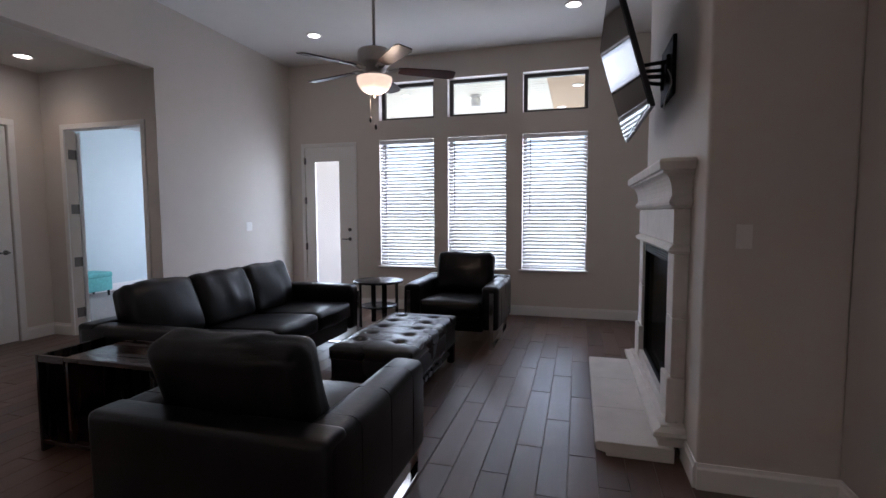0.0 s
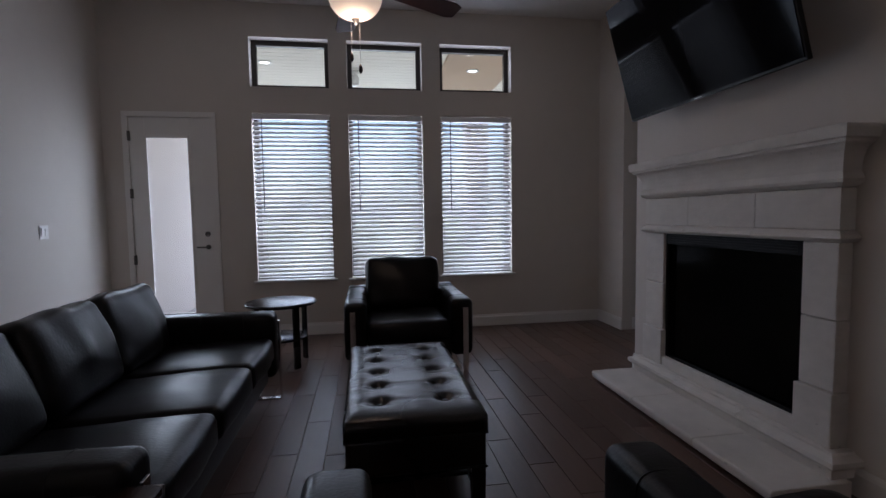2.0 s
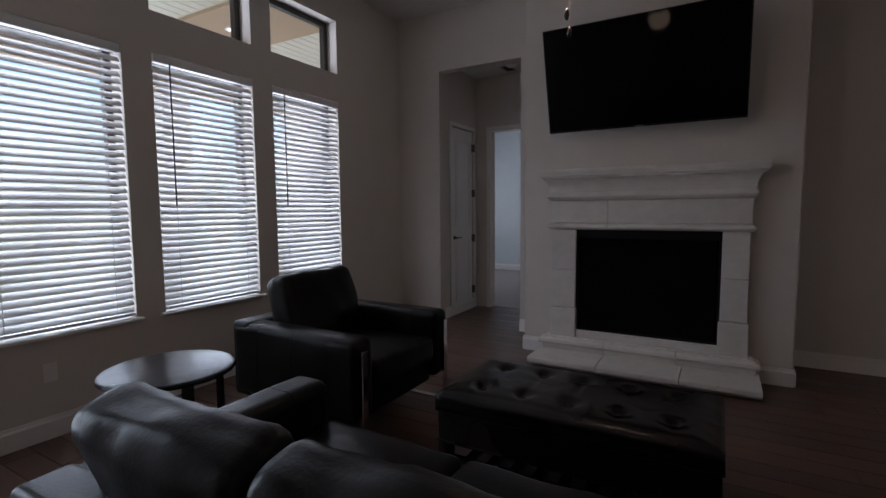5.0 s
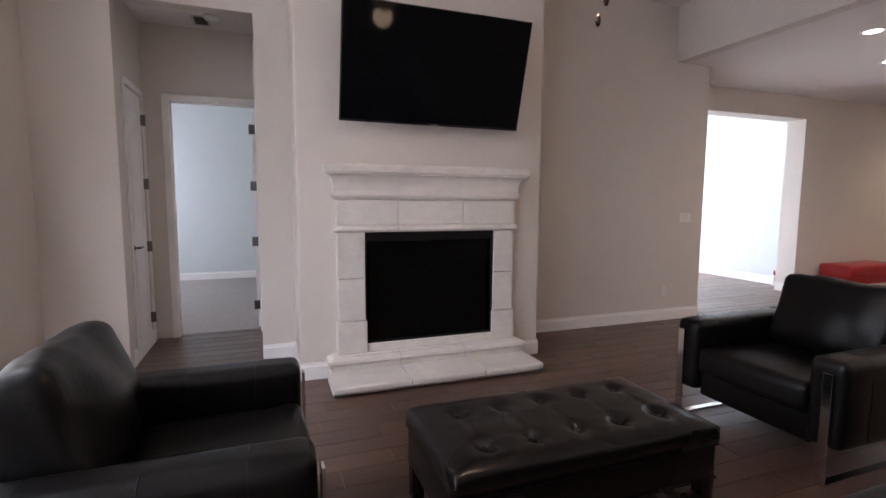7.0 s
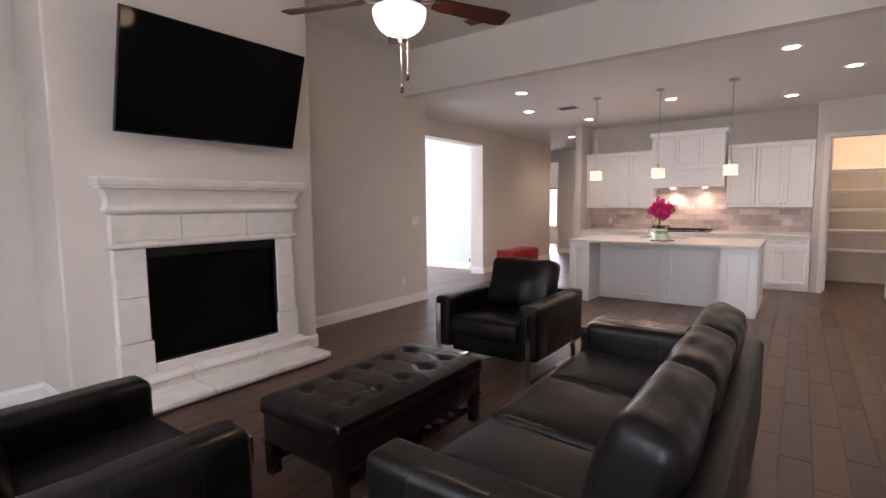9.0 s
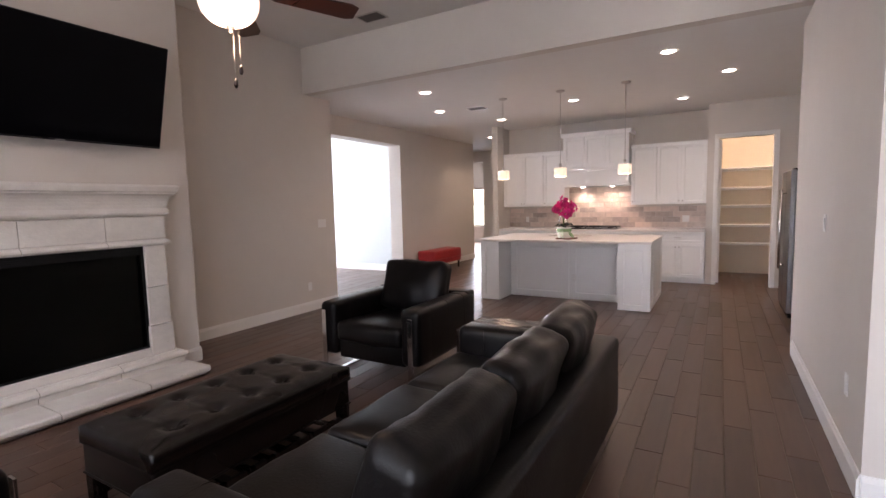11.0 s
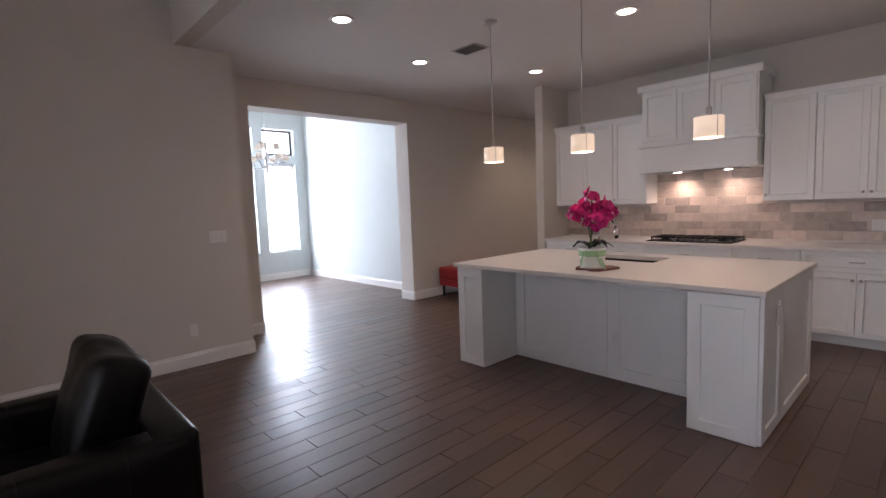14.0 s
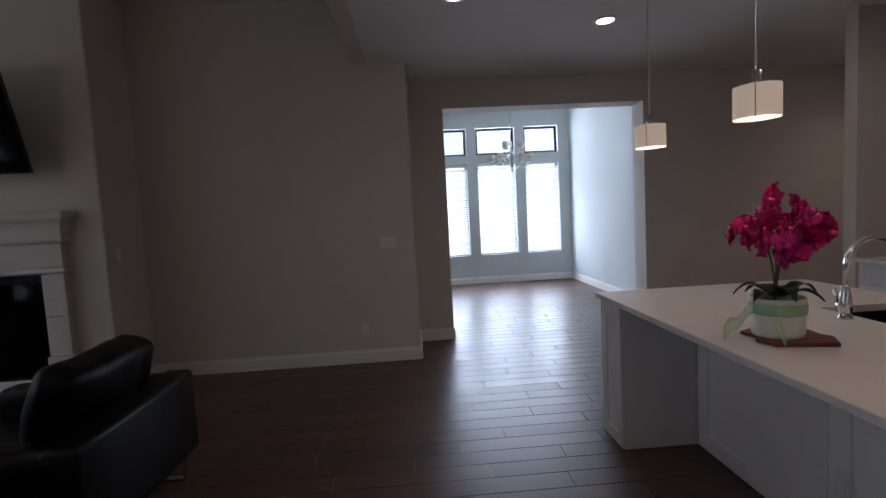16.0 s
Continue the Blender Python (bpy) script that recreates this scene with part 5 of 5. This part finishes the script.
part("handle", merge(rod((0.01, 0, 0.055), (0.045, 0, 0.06), 0.011, 10), rod((0.045, 0, 0.06), (0.06, 0.0, 0.13), 0.007, 10, 0.009)), CHROME, fc, "", True)

# orchid in a pot on a small board
def cut_board():
    b = bmesh.new()
    low = [b.verts.new((-2.375 + x, -8.09 + y, 0.9225)) for x, y in
           ((-0.15, -0.10), (-0.06, -0.155), (-0.015, -0.135), (0.05, -0.15), (0.13, -0.09), (0.15, 0.02), (0.10, 0.12), (0.02, 0.10), (-0.02, 0.14), (-0.10, 0.11), (-0.12, 0.03))]
    face = b.faces.new(low)
    up = bmesh.ops.extrude_face_region(b, geom=[face])
    for v in up["geom"]:
        if isinstance(v, bmesh.types.BMVert):
            v.co.z += 0.0155
    bmesh.ops.recalc_face_normals(b, faces=b.faces)
    bmesh.ops.bevel(b, geom=b.edges[:], offset=0.003, segments=2, affect='EDGES')
    return b


bd = tagged(link("serving_board", cut_board(), BOARD), "small red-brown wooden board under the flower pot", "board")
orch = thing("orchid", pose(-2.36, -8.07, 0.938), "magenta artificial orchid in a pale green pot", "plant")
_pot = part("pot", turned([(0.088, 0)] + [(0.091 + 0.004 * (k / 14) + 0.0026 * (k % 2), 0.008 + 0.14 * k / 14) for k in range(15)] + [(0.099, 0.15), (0.099, 0.157), (0.091, 0.157), (0.086, 0.13), (0.02, 0.13)], 36), POT, orch, "ribbed pale green glazed pot", True)
_rb = bmesh.new()
for _k in range(2):
    _rows = []
    for _j in range(8):
        _a = radians(88 + 48 * _k + 2 * _j)
        _r = 0.090 + (0.026 - 0.012 * _k) * _j
        _z = 0.115 - (0.012 + 0.003 * _k) * _j + 0.012 * math.sin(_j * 1.4 + _k)
        _rows.append([_rb.verts.new((_r * math.cos(_a) + 0.002 * q, _r * math.sin(_a), max(0.003, _z + q * (0.020 + 0.002 * _j)))) for q in (-1, 0, 1)])
    for _a1, _c1 in zip(_rows, _rows[1:]):
        for _q in range(2):
            _rb.faces.new((_a1[_q], _a1[_q + 1], _c1[_q + 1], _c1[_q]))
bmesh.ops.solidify(_rb, geom=_rb.faces[:], thickness=0.0015)
merge(_rb, turned([(0.0985, 0.092), (0.1005, 0.096), (0.102, 0.128), (0.1, 0.136)], 28))
part("ribbon", _rb, RIBBON, orch, "sheer light green ribbon", True)
_rng = random.Random(5)
for _k in range(7):
    _a = radians(_k * 51 + 10)
    _b = bmesh.new()
    _rows = []
    for _j in range(8):
        _u = _j / 7
        _r = 0.02 + 0.135 * _u
        _w = 0.038 * math.sin(math.pi * min(0.97, _u * 0.9 + 0.12))
        _z = 0.155 + 0.06 * math.sin(_u * 2.6) * (0.8 + 0.3 * (_k % 2)) - 0.03 * _u
        _rows.append([_b.verts.new((_r * math.cos(_a) - q * _w * math.sin(_a), _r * math.sin(_a) + q * _w * math.cos(_a), _z + abs(q) * 0.008)) for q in (-1, -0.5, 0, 0.5, 1)])
    for _a1, _c1 in zip(_rows, _rows[1:]):
        for _q in range(4):
            _b.faces.new((_a1[_q], _a1[_q + 1], _c1[_q + 1], _c1[_q]))
    bmesh.ops.solidify(_b, geom=_b.faces[:], thickness=0.003)
    part("leaf", _b, LEAF, orch, "dark green strap leaf", True)


def bloom_mesh():
    b = bmesh.new()
    for k, (ang, ln, wd) in enumerate(((90, 0.040, 0.030), (18, 0.042, 0.040), (162, 0.042, 0.040), (-54, 0.036, 0.024), (234, 0.036, 0.024))):
        rows = []
        for j in range(6):
            u = j / 5
            w = wd * math.sin(math.pi * min(0.96, 0.15 + 0.8 * u)) * 0.62
            rows.append([(u * ln, q * w, 0.010 * math.sin(u * 2.5) - 0.006 * q * q + 0.003 * math.sin(7 * u + q * 3)) for q in (-1, -0.4, 0.4, 1)])
        m = Matrix.Rotation(radians(ang), 4, 'Z')
        vs = [[b.verts.new(m @ Vector(p)) for p in r] for r in rows]
        for a, c in zip(vs, vs[1:]):
            for q in range(3):
                b.faces.new((a[q], a[q + 1], c[q + 1], c[q]))
    bmesh.ops.solidify(b, geom=b.faces[:], thickness=0.0012)
    merge(b, moved(turned([(0.004, 0), (0.010, 0.008), (0.008, 0.018), (0.002, 0.022)], 8), 0, -0.004, 0.002))
    bmesh.ops.recalc_face_normals(b, faces=b.faces)
    me = bpy.data.meshes.new("bloom")
    b.to_mesh(me)
    b.free()
    for p in me.polygons:
        p.use_smooth = True
    me.materials.append(PETAL)
    return me


_bm = bloom_mesh()
for _h, _lean, _n, _spread in ((0.50, -0.01, 10, 0.078), (0.40, 0.062, 8, 0.062), (0.43, -0.075, 8, 0.07), (0.35, -0.03, 7, 0.062)):
    _pts = [(0.01 + _lean * u ** 1.7, 0.9 * _lean * u ** 1.7, 0.12 + (_h + 0.02 - 0.12) * math.sin(u * math.pi / 2) ** 0.9) for u in [k / 9 for k in range(10)]]
    part("stem", swept(_pts, 0.004, 6), STEM, orch, "", True)
    _c = Vector((0.01 + _lean, 0.9 * _lean, _h))
    for _k in range(_n):
        _a = 2.4 * _k + _rng.uniform(-0.3, 0.3)
        _e = 1 - 2 * (_k + 0.5) / _n
        _d = Vector((math.cos(_a) * math.sqrt(1 - _e * _e), math.sin(_a) * math.sqrt(1 - _e * _e), _e))
        _o = new("bloom", _bm)
        _o.parent = orch
        _face = Vector((_d.x + _rng.uniform(-0.5, 0.5), _d.y + _rng.uniform(-0.5, 0.5), _d.z * 0.35 + 0.05))
        _o.matrix_basis = Matrix.Translation(_c + Vector((_d.x, _d.y, _d.z * 0.85)) * _spread * _rng.uniform(0.55, 1.25)) @ _face.to_track_quat("Z", "Y").to_matrix().to_4x4() @ Matrix.Rotation(_rng.uniform(-0.5, 0.5), 4, 'Z') @ Matrix.Scale(_rng.uniform(1.0, 1.3), 4)

# pendants
pend = None
for _x in (-1.45, -2.32, -3.19):
    if pend is None:
        pend = thing("pendant_light", pose(_x, -8.015, ZK), "drum pendant lamp with cream shade and nickel rod, lit", "pendant lamp", "island pendants")
        part("canopy", turned([(0.062, 0), (0.062, -0.012), (0.04, -0.025), (0.01, -0.03)], 24), NICKEL, pend, "", True)
        part("rod", rod((0, 0, -1.04), (0, 0, -0.03), 0.0045, 8), NICKEL, pend, "", True)
        for _k in range(9):
            part("chain_link", moved(rbox(0.010, 0.004, 0.03, 0.0018, 7), 0, 0, -0.36 - 0.03 * _k, 0, 0, 90 * (_k % 2)), NICKEL, pend, "", True)
        part("socket", rod((0, 0, -1.09), (0, 0, -1.01), 0.018, 12), NICKEL, pend, "", True)
        _s = part("shade", turned([(0.082, -1.07), (0.085, -1.07), (0.085, -1.197), (0.082, -1.197), (0.0815, -1.13), (0.0815, -1.075), (0.08, -1.071)], 36), SHADE, pend, "glowing cream fabric drum shade", True)
        part("diffuser", turned([(0.080, -1.189), (0.080, -1.194), (0.02, -1.190)], 28), DIFFUSER, _s, "bright frosted diffuser")
        part("shade_top", turned([(0.080, -1.073), (0.080, -1.077), (0.02, -1.077)], 28), SHADE, _s)
        for _k in range(3):
            _a = radians(20 + 120 * _k)
            part("strap", moved(box(-0.0012, 0.0012, -0.002, 0.002, -1.20, -1.067), 0.0865 * math.cos(_a), 0.0865 * math.sin(_a), 0, 0, 0, 20 + 120 * _k), NICKEL, _s, "thin nickel strap")
    else:
        copy_thing(pend, pose(_x, -8.015, ZK))
    lamp("pendant_glow", 'POINT', pose(_x, -8.015, 1.74), 3.0 * LAMPS, WARM, 0.06)

# fridge
wall("wall_fridge_nook", 'x', -9.19, -9.06, -5.83, -5.19, 0, ZK)
fr = thing("refrigerator", pose(-5.02, -8.60, 0), "stainless steel side-by-side refrigerator with dark sides", "refrigerator")
part("cabinet", box(-0.70, -0.06, -0.45, 0.45, 0.03, 1.76, 0.006), STEEL_SIDE, fr, "dark grey cabinet sides")
for _y0, _y1, _h in ((-0.45, -0.003, -0.045), (0.003, 0.45, 0.045)):
    _d = part("door", box(-0.055, 0.0, _y0, _y1, 0.06, 1.775, 0.010), STEEL, fr, "brushed stainless door")
    _b = rod((0.05, _h, 0.55), (0.05, _h, 1.55), 0.012, 12)
    for _z in (0.6, 1.5):
        merge(_b, rod((0.0, _h, _z), (0.05, _h, _z), 0.008, 8))
    part("handle", _b, CHROME, _d, "long bar handle", True)
part("hinge_cover", box(-0.12, -0.02, 0.36, 0.44, 1.76, 1.79, 0.004), BLACKPL, fr)
part("grille", box(-0.06, -0.02, -0.44, 0.44, 0.0, 0.055, 0.003), BLACKPL, fr)

# pantry shelves
for _i, _z in enumerate((0.60, 0.95, 1.32, 1.66, 2.02)):
    _t = thing("pantry_shelf", pose(-4.79, -12.08, _z), "white painted pantry shelf, empty", "shelf", "pantry shelves")
    part("board", box(-0.69, 0.69, 0, 0.31, -0.02, 0, 0.003), TRIM, _t)
    part("cleat", box(-0.69, 0.69, 0, 0.018, -0.06, -0.02, 0.002), TRIM, _t)
lamp("pantry_light", 'AREA', pose(-4.79, -11.05, ZK - 0.03), 9.5 * LAMPS, (1.0, 0.76, 0.50), 0.25)
_t = thing("pantry_lamp", pose(-4.79, -11.05, ZK), "flush white pantry ceiling lamp, lit", "ceiling lamp")
part("base", turned([(0.14, 0), (0.14, -0.012), (0.13, -0.016)], 24), PLASTIC, _t, "", True)
part("globe", turned([(0.125, -0.014), (0.12, -0.022), (0.10, -0.027), (0.02, -0.028)], 24), CANLIGHT, _t, "glowing glass globe", True)

# bench by the dining wall
bn = thing("bench", pose(1.13, -10.47, 0), "long red leather bench with dark legs against the wall", "bench")
part("cushion", moved(rbox(0.44, 1.22, 0.20, 0.04, 11, (0, 0, 0.012), 0.006), 0, 0, 0.36), RED, bn, "", True)
part("skirt", moved(rbox(0.42, 1.19, 0.10, 0.012, 7), 0, 0, 0.215), RED, bn, "", True)
part("piping", box(-0.222, 0.222, -0.612, 0.612, 0.262, 0.272, 0.004), RED, bn)
for _x in (-0.17, 0.17):
    for _y in (-0.54, 0.54):
        part("leg", rod((_x, _y, 0), (_x, _y, 0.17), 0.016, 10, 0.026), BLACKWOOD, bn, "", True)

# chandelier of the dining room
ch = thing("chandelier", pose(4.0, -8.34, 0), "two-tier nickel chandelier with small cream shades", "chandelier")
part("canopy", turned([(0.065, 3.5), (0.065, 3.48), (0.02, 3.46)], 20), CHROME, ch, "", True)
part("chain", rod((0, 0, 2.62), (0, 0, 3.47), 0.006, 8), CHROME, ch, "", True)
part("stem", turned([(0.012, 2.64), (0.03, 2.58), (0.015, 2.52), (0.035, 2.42), (0.045, 2.36), (0.02, 2.28), (0.03, 2.22), (0.012, 2.16), (0.018, 2.13), (0.004, 2.10)], 20), CHROME, ch, "", True)
for _n, _r, _z, _z1 in ((6, 0.33, 2.24, 2.30), (3, 0.18, 2.42, 2.50)):
    for _k in range(_n):
        _a = 2 * math.pi * _k / _n + 0.3
        _pts = [(_r * u * math.cos(_a), _r * u * math.sin(_a), _z - 0.06 * math.sin(math.pi * u) + (_z1 - _z) * max(0, u - 0.7) / 0.3) for u in [j / 8 for j in range(9)]]
        _arm = part("arm", swept(_pts, 0.007, 8), CHROME, ch, "", True)
        part("candle", rod((_r * math.cos(_a), _r * math.sin(_a), _z1), (_r * math.cos(_a), _r * math.sin(_a), _z1 + 0.07), 0.010, 8), PLASTIC, _arm)
        part("shade", moved(turned([(0.062, 0), (0.046, 0.095), (0.044, 0.095), (0.060, 0.001)], 20), _r * math.cos(_a), _r * math.sin(_a), _z1 + 0.03), SHADE_OFF, _arm, "small cream fabric shade", True)

# bottle left on the dining room floor
_t = thing("bottle", pose(1.97, -9.755, 0), "small white bottle with a red cap on the floor", "bottle")
part("body", turned([(0.03, 0), (0.034, 0.01), (0.034, 0.14), (0.02, 0.17), (0.013, 0.18)], 16), PLASTIC, _t, "", True)
part("cap", turned([(0.016, 0.18), (0.016, 0.24), (0.008, 0.26)], 14), RED, _t, "red cap", True)

# bedroom storage bench
tb = thing("storage_bench", pose(-8.50, -0.50, 0.006, 0, 0, 0), "turquoise upholstered storage bench on carpet", "bench")
part("body", moved(rbox(0.40, 0.72, 0.24, 0.02, 9), 0, 0, 0.21), TURQ, tb, "", True)
part("lid", moved(rbox(0.42, 0.74, 0.09, 0.03, 9, (0, 0, 0.01)), 0, 0, 0.365), TURQ, tb, "", True)
for _x in (-0.17, 0.17):
    for _y in (-0.3, 0.3):
        part("foot", rod((_x, _y, 0), (_x, _y, 0.10), 0.016, 8, 0.022), DARKWOOD, tb, "", True)

# ---- backsplash tiles ----
bs = tagged(link("backsplash", box(-4.098, -0.342, -10.999, -10.992, 0.94, 1.80), BRICKGROUT), "staggered beige and grey stone tile backsplash", "backsplash", kind="structure")
TLN, THT, TG = 0.295, 0.094, 0.004
_meshes = {}
for _r in range(9):
    _z = 0.942 + _r * (THT + TG)
    _off = (_r % 2) * 0.15 + (_r % 3) * 0.03
    _x = -4.095 - _off
    while _x < -0.345:
        _a, _c = max(_x, -4.095), min(_x + TLN, -0.345)
        if _c - _a > 0.02 and (_z + THT < 1.42 or (-2.95 < (_a + _c) / 2 < -1.55 and _z + THT < 1.80)):
            _key = round(_c - _a, 3)
            if _key not in _meshes:
                _b = box(-_key / 2, _key / 2, 0, 0.008, -THT / 2, THT / 2, 0.002, 1)
                bmesh.ops.recalc_face_normals(_b, faces=_b.faces)
                _me = bpy.data.meshes.new("tile")
                _b.to_mesh(_me)
                _b.free()
                _me.materials.append(BRICK)
                _meshes[_key] = _me
            _o = new("tile", _meshes[_key])
            _o.parent = bs
            _o.location = ((_a + _c) / 2, -10.992 + random.uniform(-0.001, 0.001), _z + THT / 2)
        _x += TLN + TG
plate("outlet", pose(-3.77, -10.98, 1.10, 0, 0, 180), 2, "white double outlet on the tile backsplash", "outlet", True)
plate("outlet", pose(-0.75, -10.98, 1.10, 0, 0, 180), 1, "white outlet on the tile backsplash", "outlet", True)

# ---- floor planks ----
PW, PL, PG = 0.1525, 0.915, 0.0032


def plank_bm(w, length):
    b = bmesh.new()
    x, y, e = w / 2 - PG / 2, length / 2 - PG / 2, 0.0015
    lo = [b.verts.new(p) for p in ((-x, -y, -0.008), (x, -y, -0.008), (x, y, -0.008), (-x, y, -0.008))]
    mid = [b.verts.new(p) for p in ((-x, -y, -0.002), (x, -y, -0.002), (x, y, -0.002), (-x, y, -0.002))]
    top = [b.verts.new(p) for p in ((-x + e, -y + e, 0), (x - e, -y + e, 0), (x - e, y - e, 0), (-x + e, y - e, 0))]
    for a, c in ((lo, mid), (mid, top)):
        for i in range(4):
            b.faces.new((a[i], a[(i + 1) % 4], c[(i + 1) % 4], c[i]))
    b.faces.new(top)
    return b


_b = plank_bm(PW, PL)
_plank = bpy.data.meshes.new("plank")
_b.to_mesh(_plank)
_b.free()
_plank.materials.append(PLANK)
AREAS = [(-4.9, 0.75, -6.7, 0.05), (-5.9, 1.45, -11.1, -6.6), (1.4, 5.55, -9.95, -5.35), (0.75, 1.82, -1.8, -0.4), (-6.6, -4.9, -4.7, -2.7), (-0.3, 1.5, -14.5, -11.0), (1.4, 5.1, -17.5, -12.5), (-5.6, -4.0, -12.2, -10.5)]
_rest_v, _rest_f = [], []
_shift = (0.0, -0.30, -0.60, -0.30, 0.05, -0.45)
for _i in range(-42, 42):
    _x = -0.548 + (_i + 0.5) * PW
    for _j in range(-18, 4):
        _y = -2.88 + 0.4575 + _shift[_i % 6] + _j * PL
        if not any(a - 0.05 < _x < c + 0.05 and d - 0.4 < _y < e + 0.4 for a, c, d, e in AREAS):
            continue
        if -4.5 < _x < 0.55 and -8.0 < _y < -0.6:
            _o = new("plank", _plank)
            _o.parent = floor
            _o.location = (_x, _y, 0)
        else:
            _k = len(_rest_v)
            _w, _l, _e = PW / 2 - PG / 2, PL / 2 - PG / 2, 0.0025
            for _d, _q in ((0, -0.008), (0, -0.002), (_e, 0.0)):
                for _sx, _sy in ((-1, -1), (1, -1), (1, 1), (-1, 1)):
                    _rest_v.append((_x + _sx * (_w - _d), min(0.15, _y + _sy * (_l - _d)), _q))
            for _a in (0, 4):
                for _q in range(4):
                    _rest_f.append((_k + _a + _q, _k + _a + (_q + 1) % 4, _k + _a + 4 + (_q + 1) % 4, _k + _a + 4 + _q))
            _rest_f.append((_k + 8, _k + 9, _k + 10, _k + 11))
_me = bpy.data.meshes.new("planks")
_me.from_pydata(_rest_v, [], _rest_f)
_me.materials.append(PLANK_REST)
_o = new("planks", _me)
_o.parent = floor
tagged(_o, "wood-look plank tiles of the farther floor", "", kind="stuff")
